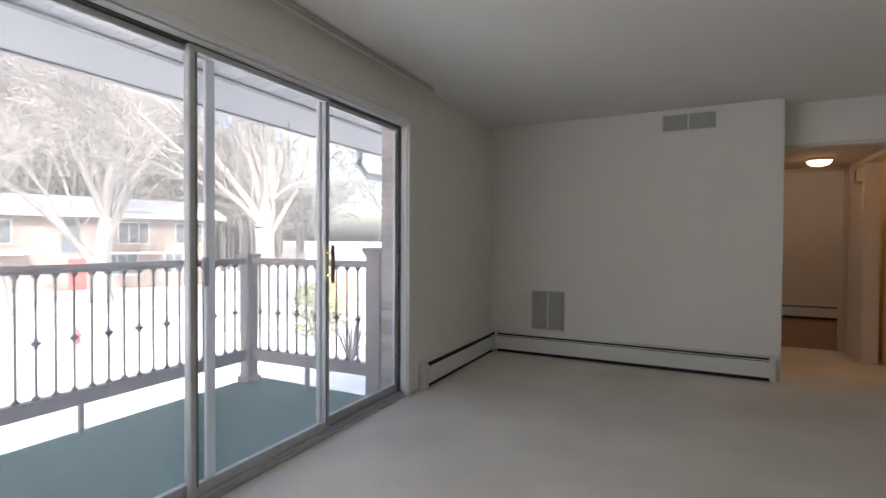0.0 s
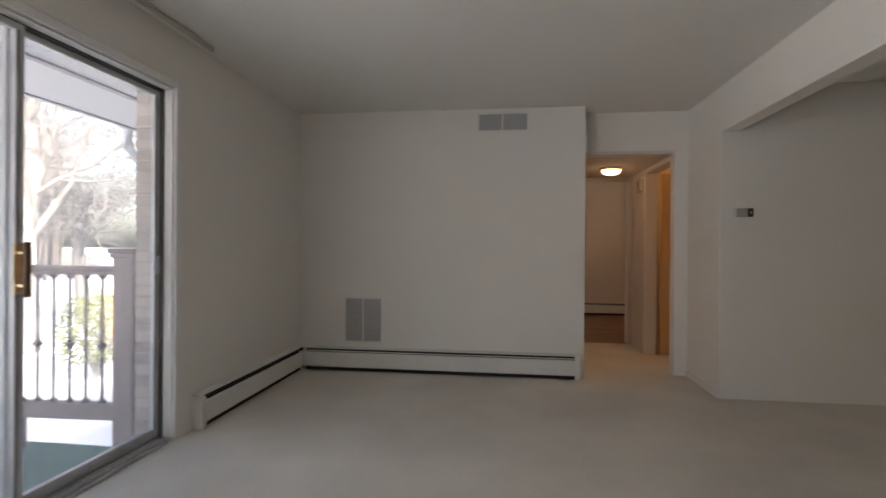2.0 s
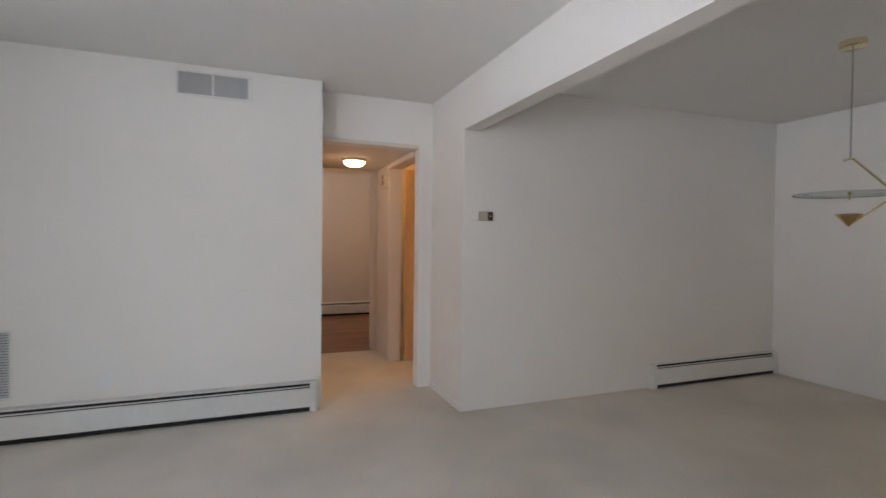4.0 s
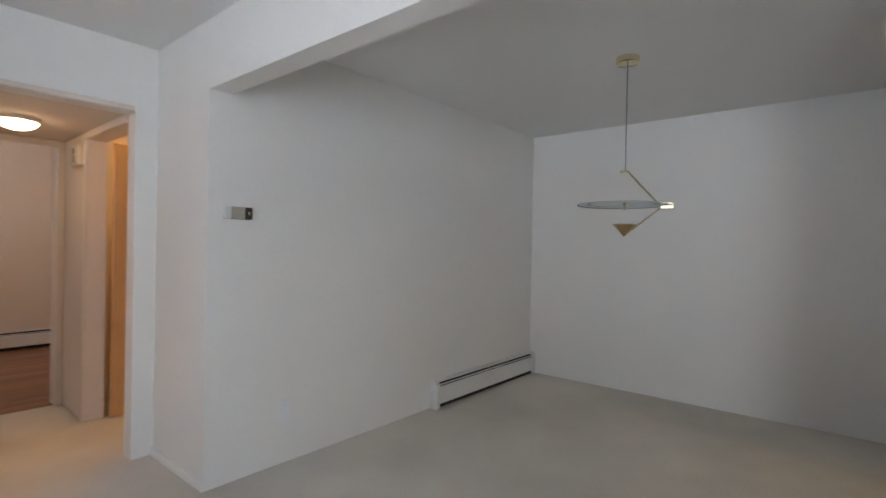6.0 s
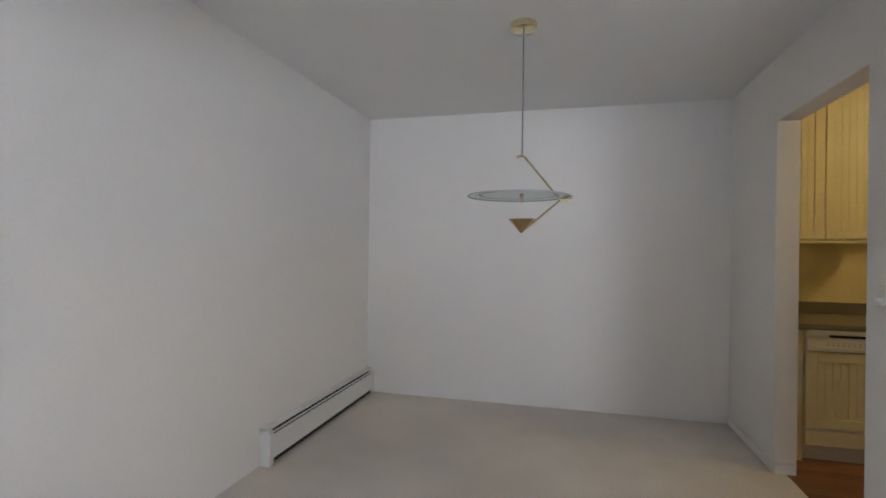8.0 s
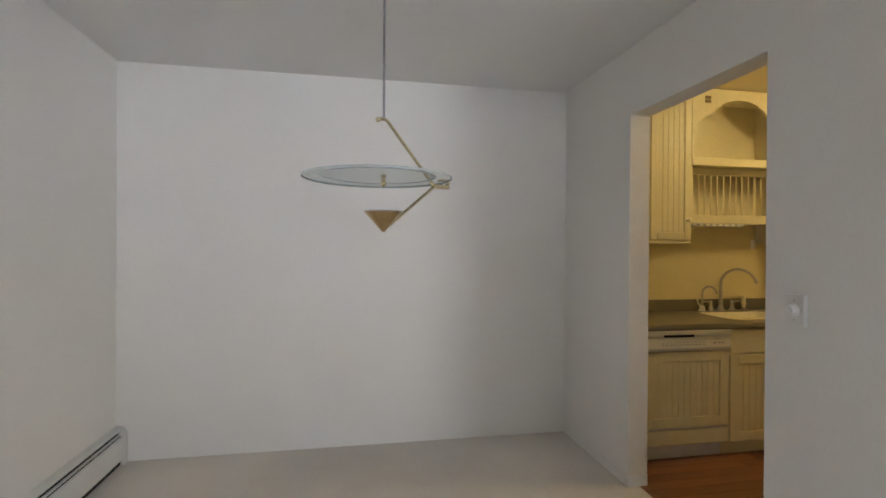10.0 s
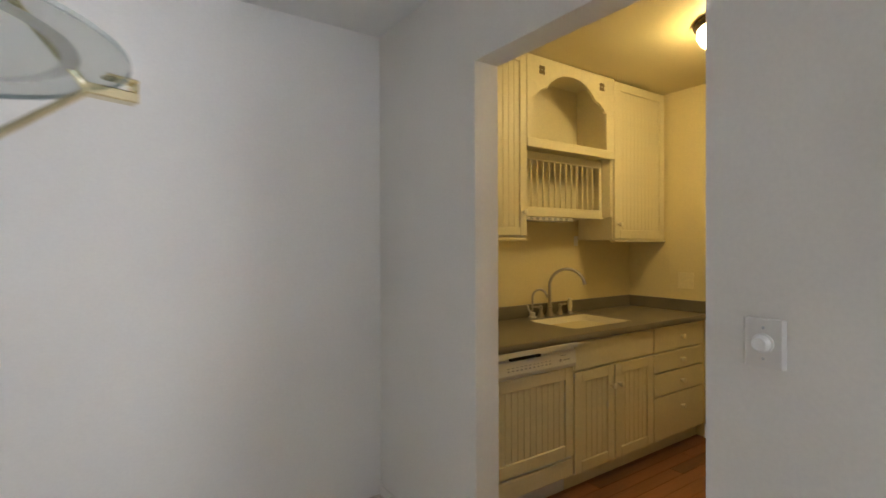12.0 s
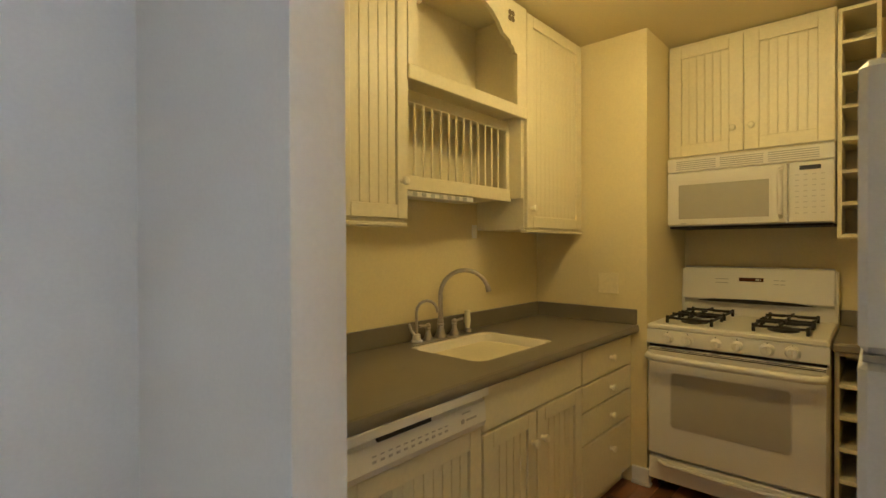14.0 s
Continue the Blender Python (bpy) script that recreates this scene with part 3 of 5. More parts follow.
def hill_height(x, y):
    """The wooded slope rises westwards and dies away towards the north."""
    rise = np.interp(-x, [48, 60, 80, 110, 160], [0.0, 2.0, 14.0, 33.0, 44.0])
    return rise * np.interp((y + 5) / (2 - x), [0.62, 1.0], [1.0, 0.0])


woods = bmesh.new()
wr = random.Random(5)
for i in range(1500):
    d, head = wr.uniform(54, 112), wr.uniform(-0.6, 0.80)
    x, y, h = -d * math.cos(head), -5 + d * math.sin(head), wr.uniform(11, 22)
    p = Vector((x, y, GZ - 0.2 + hill_height(x, y)))
    sweep(woods, [p, p + Vector((wr.uniform(-0.8, 0.8), wr.uniform(-0.8, 0.8), h * 0.55)), p + Vector((wr.uniform(-2, 2), wr.uniform(-2, 2), h))], [0.15, 0.09, 0.02], 4)
    for k in range(16):
        f = wr.uniform(0.22, 0.95)
        q = p + Vector((wr.uniform(-0.3, 0.3), wr.uniform(-0.3, 0.3), h * f))
        e = q + Vector((wr.uniform(-3, 3), wr.uniform(-3, 3), wr.uniform(0.4, 3.4)))
        sweep(woods, [q, e], [0.06, 0.014], 3)
        sweep(woods, [(q + e) / 2, e + Vector((wr.uniform(-1.5, 1.5), wr.uniform(-1.5, 1.5), wr.uniform(-0.6, 1.0)))], [0.03, 0.012], 3)
solo("woods", woods, mat("grey_brown_bark", (0.095, 0.090, 0.085), 0.95, vary=0.2, scale=0.5, grain=8), "dense bare grey-brown winter woods on a rise", "woods", kind="stuff")
hill = bmesh.new()
xs, ys = np.linspace(-165, -47, 20), np.linspace(-150, 150, 32)
net = [[hill.verts.new((x, y, GZ - 0.15 + hill_height(x, y))) for y in ys] for x in xs]
for i in range(len(xs) - 1):
    for j in range(len(ys) - 1):
        hill.faces.new((net[i][j], net[i + 1][j], net[i + 1][j + 1], net[i][j + 1]))
structure("backdrop_hill", hill, mat("leaf_litter_snow", (0.150, 0.143, 0.136), 0.95, vary=0.2, scale=0.12, grain=2), "wooded slope with patchy snow", "hillside")

STREET = mat("snowy_asphalt", (0.78, 0.80, 0.83), 0.6, vary=0.02, scale=0.5, grain=9, second=(0.30, 0.30, 0.32))
structure("road", prism(bmesh.new(), [(-16.5, -60), (-13.0, -60), (-13.0, 60), (-16.5, 60)], "z", GZ + 0.004, GZ + 0.02), STREET, "partly snow-covered asphalt road", "road")
hyd = thing("fire_hydrant", pose(-15.6, 3.63, GZ + 0.02), "red iron fire hydrant in the snow", "hydrant")
part("barrel", lathe(bmesh.new(), [(0, 0), (0.11, 0), (0.11, 0.03), (0.075, 0.04), (0.075, 0.30), (0.10, 0.32), (0.09, 0.37), (0.05, 0.42), (0.02, 0.44), (0.02, 0.47), (0, 0.47)]), REDP, hyd, "", True)
part("nozzle", rod(bmesh.new(), (0, -0.13, 0.25), (0, 0.13, 0.25), 0.038), REDP, hyd)
LEAF = mat("dull_evergreen_leaf", (0.15, 0.17, 0.07), 0.8, vary=0.25, scale=3)


def bush(x, y, r, h, seed, material, label, n=1400):
    b = thing("bush", pose(x, y, GZ), label, "bush")
    rnd = random.Random(seed)
    st, lv = bmesh.new(), bmesh.new()
    for i in range(46):
        a, o = rnd.uniform(0, 6.28), rnd.uniform(0.2, 1) * r
        sweep(st, [(0, 0, 0), (o * 0.5 * math.cos(a), o * 0.5 * math.sin(a), h * 0.5), (o * math.cos(a), o * math.sin(a), h * rnd.uniform(0.6, 1.05))], [0.02, 0.012, 0.004], 4)
    part("stems", st, BARK, b)
    if n:
        for i in range(n):
            a, o, z = rnd.uniform(0, 6.28), r * math.sqrt(rnd.random()), rnd.uniform(0.25, 1.05)
            o *= math.sqrt(max(0.05, 1 - ((z - 0.6) / 0.55) ** 2))
            c = Vector((o * math.cos(a), o * math.sin(a), z * h))
            u = Vector((rnd.uniform(-1, 1), rnd.uniform(-1, 1), rnd.uniform(-1, 1))).normalized() * 0.05
            w = u.orthogonal().normalized() * 0.03
            lv.faces.new([lv.verts.new(c + k) for k in (-u, w, u, -w)])
        part("leaves", lv, material, b, "small dull green leaves")
    return b


bush(-8.2, 6.6, 0.9, 2.0, 2, LEAF, "half-bare green shrub in the snow")
bush(-6.2, 5.6, 0.8, 1.7, 4, LEAF, "leafless thin shrub in the snow", 0)
FENCE = mat("honey_wood_board", (0.50, 0.33, 0.17), 0.8, vary=0.15, scale=2, rand=0.3)
shed = thing("board_fence", pose(-12.6, 11.6, GZ, 0, 0, 40), "short honey-coloured wooden board fence", "fence")
bd = None
for k in range(12):
    if bd is None:
        bd = part("board", boxes(((-0.07, -0.012, 0), (0.07, 0.012, 1.8)), bevel=0.004), FENCE, shed)
    else:
        again(bd, pose(0.15 * k, 0, 0))
part("rail", boxes(((-0.07, 0.013, 0.4), (1.72, 0.05, 0.49)), ((-0.07, 0.013, 1.3), (1.72, 0.05, 1.39))), FENCE, shed)
bin_ = thing("utility_box", pose(-13.5, 7.6, GZ + 0.02, 0, 0, 25), "grey-blue metal utility cabinet beside the road", "utility box")
part("cabinet", boxes(((-0.6, -0.4, 0.08), (0.6, 0.4, 1.5)), bevel=0.03), mat("grey_blue_metal", (0.30, 0.33, 0.37), 0.5), bin_)
part("plinth", boxes(((-0.65, -0.45, 0), (0.65, 0.45, 0.08))), MORTAR, bin_)
gut = bmesh.new()
sweep(gut, [(0, 0, 0), (0, 0, -0.18), (0.10, 0.03, -0.30), (0.6, 0.10, -0.42), (1.2, 0.12, -0.50)], 0.045, 8)
spout = thing("downspout", pose(-1.66, -0.19, 2.29), "white metal gutter downspout below the eave", "downspout")
part("pipe", gut, SOFFIT, spout, "", True)

# ---- heating, vents and wall fittings ----
ENAMEL = mat("white_enamel", (0.76, 0.75, 0.71), 0.35, 0.0, vary=0.03, scale=3, grain=40, bump=0.03)
# near-black colour that paints the shade in gaps, slots and recesses
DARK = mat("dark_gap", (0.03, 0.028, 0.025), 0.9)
FIN = mat("dusty_fin_metal", (0.10, 0.095, 0.09), 0.6, 0.5)


def heater(m, length, label, ends=(True, True), blade=True):
    """Local x along the wall, the wall at y = 0, front towards -y."""
    h = thing("baseboard_heater", m, label, "baseboard heater", group="baseboard heaters")
    part("back_plate", prism(bmesh.new(), [(-0.001, 0.0), (-0.001, 0.220), (-0.044, 0.215), (-0.047, 0.211), (-0.047, 0.205), (-0.008, 0.208), (-0.008, 0.0)], "x", 0, length), ENAMEL, h)
    # black filler boxes paint the shade behind the cover and under the hood
    part("lining", boxes(((0.02, -0.050, 0.004), (length - 0.02, -0.0085, 0.172)), ((0.02, -0.036, 0.172), (length - 0.02, -0.0085, 0.2045))), DARK, h, "near-black filler painting the shade inside")
    part("front_cover", prism(bmesh.new(), [(-0.062, 0.036), (-0.066, 0.040), (-0.066, 0.166), (-0.060, 0.174), (-0.054, 0.174), (-0.058, 0.164), (-0.058, 0.044), (-0.056, 0.036)], "x", 0.03 if ends[0] else 0.0, length - (0.03 if ends[1] else 0.0)), ENAMEL, h)
    if blade:
        part("damper", prism(bmesh.new(), [(-0.054, 0.181), (-0.050, 0.187), (-0.037, 0.185), (-0.037, 0.183), (-0.049, 0.184), (-0.052, 0.180)], "x", 0.03, length - 0.03), ENAMEL, h, "thin damper blade")
    for on, x in zip(ends, (0.0, length - 0.045)):
        if on:
            cap = prism(bmesh.new(), [(-0.003, 0.0), (-0.003, 0.222), (-0.044, 0.220), (-0.070, 0.192), (-0.070, 0.0)], "x", x, x + 0.045)
            bmesh.ops.bevel(cap, geom=cap.edges[:], offset=0.003, segments=2, affect="EDGES")
            part("end_cap", cap, ENAMEL, h)
    return h


heater(pose(0.07, 0, 0), 2.555, "long white enamelled baseboard heater below the vents", (False, True))
heater(pose(0, -1.62, 0, 0, 0, 90), 1.55, "white enamelled baseboard heater beside the sliding door", (True, False), False)
corner = thing("heater_corner", pose(0, 0, 0.0), "white enamelled inside corner piece of the heater", "heater corner")
part("corner_cover", boxes(((0.0025, -0.067, 0.036), (0.067, -0.0025, 0.174)), bevel=0.002), ENAMEL, corner)
# same black filler for the shade inside the corner piece
part("lining", boxes(((0.0085, -0.045, 0.1745), (0.045, -0.0085, 0.2045))), DARK, corner, "near-black filler painting the shade inside")
part("top_lip", boxes(((0.0025, -0.047, 0.205), (0.047, -0.0025, 0.219)), bevel=0.002), ENAMEL, corner)
heater(pose(5.40, -0.437, 0), 1.575, "white enamelled baseboard heater on the dining wall")
heater(pose(1.2, 4.45, 0), 3.6, "white enamelled baseboard heater on the bedroom wall")

LOUVRE = mat("light_grey_louvre_paint", (0.52, 0.52, 0.52), 0.5, vary=0.05, scale=5)
VENT = mat("grey_louvre_paint", (0.40, 0.40, 0.40), 0.5, vary=0.06, scale=5)


def register(name, m, w, h, halves, n, upright, label, slat_mat):
    """A framed grille on a wall at y = 0, front towards -y; halves are (x0, x1) spans."""
    g = thing(name, m, label, "air vent")
    fr = bmesh.new()
    cuts = [0.0] + [v for s in halves for v in s] + [w]
    z0, z1 = 0.016, h - 0.016
    box(fr, (0, -0.008, 0), (w, -0.001, z0), 0.001), box(fr, (0, -0.008, z1), (w, -0.001, h), 0.001)
    for a, b in zip(cuts[::2], cuts[1::2]):
        box(fr, (a, -0.008, z0), (b, -0.001, z1), 0.001)
    part("frame", fr, ENAMEL, g)
    for a, b in halves:
        # flat black plate paints the duct's shade behind the slats
        part("backing", boxes(((a, -0.003, z0), (b, -0.001, z1))), DARK, g, "black plate painting the shade of the duct")
        proto = None
        for k in range(n):
            z = z0 + (z1 - z0) * (k + 0.5) / n
            pitch = (z1 - z0) / n
            if proto is None:
                bm = bmesh.new()
                prism(bm, [(-0.0032, -pitch * 0.42), (-0.0032, -pitch * 0.30), (-0.0075, pitch * 0.49), (-0.0078, pitch * 0.33)], "x", a, b)
                proto = part("slat", bm, slat_mat, g)
                proto.matrix_basis = pose(0, 0, z)
            else:
                again(proto, pose(0, 0, z))
    return g


register("supply_vent", pose(1.700, 0, 2.226), 0.485, 0.176, [(0.014, 0.222), (0.234, 0.450)], 9, False, "white framed double supply vent below the ceiling", VENT)
register("return_vent", pose(0.452, 0, 0.262), 0.366, 0.432, [(0.014, 0.172), (0.188, 0.352)], 24, False, "grey louvred double return vent above the heater", LOUVRE)


def wall_plate(name, m, w, h, holes, label, material=None):
    p = thing(name, m, label, "wall plate")
    part("plate", boxes(((-w / 2, -0.006, -h / 2), (w / 2, -0.0005, h / 2)), bevel=0.002), material or TRIM, p)
    for x, z, dx, dz in holes:
        part("socket", boxes(((x - dx, -0.0075, z - dz), (x + dx, -0.0055, z + dz)), bevel=0.0006), material or TRIM, p)
    return p


IVORY = mat("ivory_plastic", (0.84, 0.74, 0.46), 0.35)
duplex = [(0, 0.02, 0.012, 0.012), (0, -0.02, 0.012, 0.012)]
wall_plate("outlet", pose(1.298, 0, 0.335), 0.07, 0.115, duplex, "white duplex outlet above the heater", TRIM)
wall_plate("cable_plate", pose(1.59, 0, 0.332), 0.045, 0.03, [(0, 0, 0.008, 0.006)], "small painted cable jack on the wall", TRIM)
wall_plate("blank_plate", pose(1.029, 0, 0.352), 0.07, 0.07, [], "painted-over blank wall plate", WALL)
wall_plate("outlet", pose(4.093, -0.437, 0.312), 0.07, 0.115, duplex, "white painted duplex outlet on the dining wall", TRIM)
wall_plate("outlet", pose(6.52, -5.555, 1.075, 0, 0, 180), 0.115, 0.115, [(-0.024, 0, 0.005, 0.012), (0.024, 0, 0.005, 0.012)], "cream double switch plate above the counter", IVORY)
part("panel", boxes(((-0.095, -0.0016, -0.13), (0.095, -0.0004, 0.13))), KWALL, thing("access_panel", pose(6.735, -5.555, 1.13, 0, 0, 180), "painted-over access panel above the counter", "access panel"))

th = thing("thermostat", pose(3.705, -0.437, 1.45), "beige box thermostat with dark dial window", "thermostat")
part("body", boxes(((0.028, -0.038, -0.033), (0.104, -0.001, 0.033)), bevel=0.004), mat("beige_plastic", (0.44, 0.41, 0.34), 0.5), th)
part("end_block", boxes(((-0.004, -0.036, -0.033), (0.0275, -0.001, 0.033)), bevel=0.003), ENAMEL, th)
part("dial_cover", boxes(((0.1045, -0.037, -0.033), (0.146, -0.001, 0.033)), bevel=0.004), mat("dark_brown_plastic", (0.06, 0.045, 0.03), 0.3), th, "dark brown dial cover")
part("lever", boxes(((0.121, -0.041, -0.008), (0.129, -0.036, 0.008)), bevel=0.002), ENAMEL, th)

dm = thing("dimmer_switch", pose(5.126, -3.357, 1.112, 0, 0, 180), "white rotary dimmer switch on a glossy plate", "dimmer switch")
part("plate", prism(bmesh.new(), [(-0.045, -0.0005), (-0.045, -0.003), (-0.036, -0.012), (0.036, -0.012), (0.0415, -0.003), (0.0415, -0.0005)], "z", -0.054, 0.054), mat("painted_plate", (0.80, 0.775, 0.73), 0.30, vary=0.01), dm)
part("knob", lathe(bmesh.new(), [(0, 0), (0.022, 0), (0.022, 0.004), (0.018, 0.006), (0.0165, 0.020), (0.014, 0.023), (0.010, 0.021), (0.0, 0.019)], pose(0, -0.012, 0, 90)), mat("white_knob_plastic", (0.90, 0.89, 0.86), 0.3, vary=0.01), dm, "round dimmer knob", True)
for z in (-0.034, 0.034):
    part("screw", lathe(bmesh.new(), [(0, 0), (0.0035, 0), (0.002, 0.002), (0, 0.002)], pose(0, -0.012, z, 90), 8), ALU, dm)

chime = thing("door_chime", pose(3.51, 1.30, 1.89, 0, 0, -90), "cream door chime box with dark slot", "door chime")
part("box", boxes(((-0.10, -0.05, -0.075), (0.10, -0.001, 0.075)), bevel=0.012), mat("aged_cream_plastic", (0.55, 0.48, 0.36), 0.5), chime)
part("slot", boxes(((-0.012, -0.053, -0.05), (0.012, -0.0495, 0.05)), bevel=0.001), DARK, chime)

# baseboards and casings
structure("baseboard", boxes(((3.612, -0.436, 0.0), (3.624, 0.242, 0.05)), ((6.162, -3.356, 0.0), (6.979, -3.347, 0.055)), bevel=0.003), WALL, "low painted baseboard, same off-white as the wall", "baseboard")
structure("trim_passage", boxes(((6.145, -3.357, 0.0), (6.159, -3.470, 0.06))), TRIM, "white painted base block at the kitchen passage", "trim")
structure("trim_hall", boxes(((2.668, 0.228, 2.046), (3.50, 0.242, 2.075)), ((2.70, 1.742, 2.0), (3.46, 1.754, 2.05)), ((3.462, 1.735, 0.0), (3.509, 1.754, 2.05)),
          ((3.495, 1.172, 0.0), (3.509, 1.225, 2.048)), ((3.495, 0.366, 2.001), (3.509, 1.171, 2.048)), bevel=0.003), HWALL, "cream painted door casings in the hall", "trim")
DOORW = mat("honey_birch_door", (0.62, 0.40, 0.18), 0.35, vary=0.10, scale=2, grain=30, stretch=(6, 6, 0.5))
dr = thing("door_1", pose(3.655, 1.14, 0.008, 0, 0, 8), "open honey-coloured wooden flush door in the hall", "door", kind="structure")
part("leaf", boxes(((0.0, -0.036, 0.0), (0.70, -0.002, 1.985)), bevel=0.002), DOORW, dr)
part("door_handle", lathe(bmesh.new(), [(0, 0), (0.03, 0), (0.03, 0.006), (0.011, 0.01), (0.011, 0.035), (0.027, 0.045), (0.027, 0.06), (0, 0.066)], pose(0.64, -0.036, 0.95, 90)), BRASS, dr, "round brass knob", True)

# ---- pendant lamp in the dining room ----
pend = thing("pendant_lamp", pose(5.402, -1.945, H), "brass pendant lamp with a round glass disc", "pendant lamp")
part("canopy", lathe(bmesh.new(), [(0, 0), (0.066, 0), (0.067, -0.004), (0.067, -0.034), (0.062, -0.038), (0, -0.038)], seg=32), BRASS, pend, "round brass ceiling canopy", True)
GREYCORD = mat("clear_grey_cord", (0.25, 0.25, 0.25), 0.4)
zj, zd, zt = 1.766 - H, 1.548 - H, 1.372 - H
part("cord", rod(bmesh.new(), (0, 0, -0.038), (0, 0, zj + 0.004), 0.004, seg=8), GREYCORD, pend, "grey cord", True)
ex, ey = 0.070, -0.190
part("upper_arm", sweep(bmesh.new(), [(-0.012, 0.02, zj - 0.004), (0, 0, zj), (0.006, -0.012, zj - 0.004), (ex, ey, zd)], 0.0062, 8), BRASS, pend, "bent brass rod", True)
part("ball", lathe(bmesh.new(), [(0, -0.010), (0.008, -0.006), (0.010, 0), (0.008, 0.006), (0, 0.010)], pose(-0.012, 0.02, zj - 0.006), 12), BRASS, pend, "", True)
part("clamp", boxes(((-0.006, -0.012, -0.010), (0.062, 0.012, 0.006)), ((0.02, -0.012, 0.019), (0.062, 0.012, 0.025)), ((0.055, -0.012, 0.006), (0.062, 0.012, 0.019)), bevel=0.002), BRASS, pend).matrix_basis = pose(ex, ey, zd, 0, 0, math.degrees(math.atan2(ey, ex)))
part("lower_arm", sweep(bmesh.new(), [(ex, ey, zd - 0.004), (ex * 0.10, ey * 0.10, zt + 0.022)], 0.0056, 8), BRASS, pend, "", True)
cone = bmesh.new()
lathe(cone, [(0.0, zt), (0.006, zt + 0.003), (0.066, zt + 0.070), (0.063, zt + 0.070), (0.006, zt + 0.010), (0, zt + 0.010)], seg=32)
part("cone_reflector", cone, mat("polished_brass_cone", (0.58, 0.43, 0.22), 0.08, 1.0, vary=0.05, scale=9), pend, "polished brass cone", True)
part("cone_rim", lathe(bmesh.new(), [(0.0632, zt + 0.0702), (0.067, zt + 0.0702), (0.0678, zt + 0.072), (0.067, zt + 0.0738), (0.0632, zt + 0.0738), (0.0632, zt + 0.0702)], seg=32), mat("polished_nickel", (0.80, 0.77, 0.72), 0.12, 1.0), pend, "polished nickel rim", True)
disc = part("glass_disc", lathe(bmesh.new(), [(0, zd + 0.008), (0.252, zd + 0.008), (0.256, zd + 0.012), (0.252, zd + 0.017), (0, zd + 0.017)], pose(0.006, 0.019, 0), 72), glass("disc_glass", (0.86, 0.88, 0.87), 0.04, 0.0), pend, "clear greenish glass disc", True)
part("disc_edge", lathe(bmesh.new(), [(0.2565, zd + 0.010), (0.2585, zd + 0.011), (0.2585, zd + 0.016), (0.2565, zd + 0.017)], pose(0.006, 0.019, 0), 72), mat("glass_edge_green", (0.50, 0.54, 0.53), 0.12), disc, "dark polished glass edge", True)
part("frosted_ring", lathe(bmesh.new(), [(0.184, zd + 0.0182), (0.204, zd + 0.0182), (0.204, zd + 0.0190), (0.184, zd + 0.0190), (0.184, zd + 0.0182)], pose(0.006, 0.019, 0), 72), glass("frosted_glass", (0.98, 0.985, 0.98), 0.02, 0.5), disc, "etched frosted ring", True)
part("centre_finial", lathe(bmesh.new(), [(0, zd - 0.022), (0.007, zd - 0.014), (0.012, zd - 0.004), (0.007, zd + 0.003), (0.007, zd + 0.014), (0.012, zd + 0.02), (0.0, zd + 0.03)], seg=14), BRASS, disc, "small brass finial", True)

# ---- kitchen ----
CREAM = mat("cream_cabinet_paint", (0.76, 0.69, 0.46), 0.42, vary=0.035, scale=3, grain=60, bump=0.05)
KNOB = mat("cream_ceramic", (0.84, 0.78, 0.56), 0.3, vary=0.03)
COUNTER = mat("grey_solid_surface", (0.185, 0.165, 0.13), 0.30, vary=0.10, scale=5, grain=300, bump=0.02)
SINKC = mat("cream_enamel_sink", (0.76, 0.71, 0.58), 0.2, vary=0.02)
NICKEL = mat("brushed_nickel", (0.50, 0.46, 0.40), 0.28, 0.95, vary=0.06, scale=12)
APPL = mat("bisque_appliance_enamel", (0.76, 0.73, 0.64), 0.3, vary=0.02, scale=2, grain=200, bump=0.03)
SMOKE = mat("smoked_oven_glass", (0.45, 0.42, 0.33), 0.16, vary=0.015, scale=2, grain=20, bump=0)
CAST = mat("black_cast_iron", (0.025, 0.024, 0.022), 0.6, 0.2, vary=0.2, scale=30)
KEYM = mat("pale_key_print", (0.58, 0.55, 0.48), 0.4)
MARK = mat("grey_print", (0.42, 0.40, 0.36), 0.5)
FX = -0.585          # local y of the base fronts; the wall stands at local y = 0


def knob(parent, u, y, z, r=0.016):
    prof = [(0, 0), (r * 0.75, 0), (r * 0.5, 0.006), (r * 0.5, 0.012), (r, 0.018), (r, 0.026), (r * 0.7, 0.031), (0, 0.032)]
    part("knob", lathe(bmesh.new(), prof, pose(u, y, z, 90), 16), KNOB, parent, "round cream knob", True)


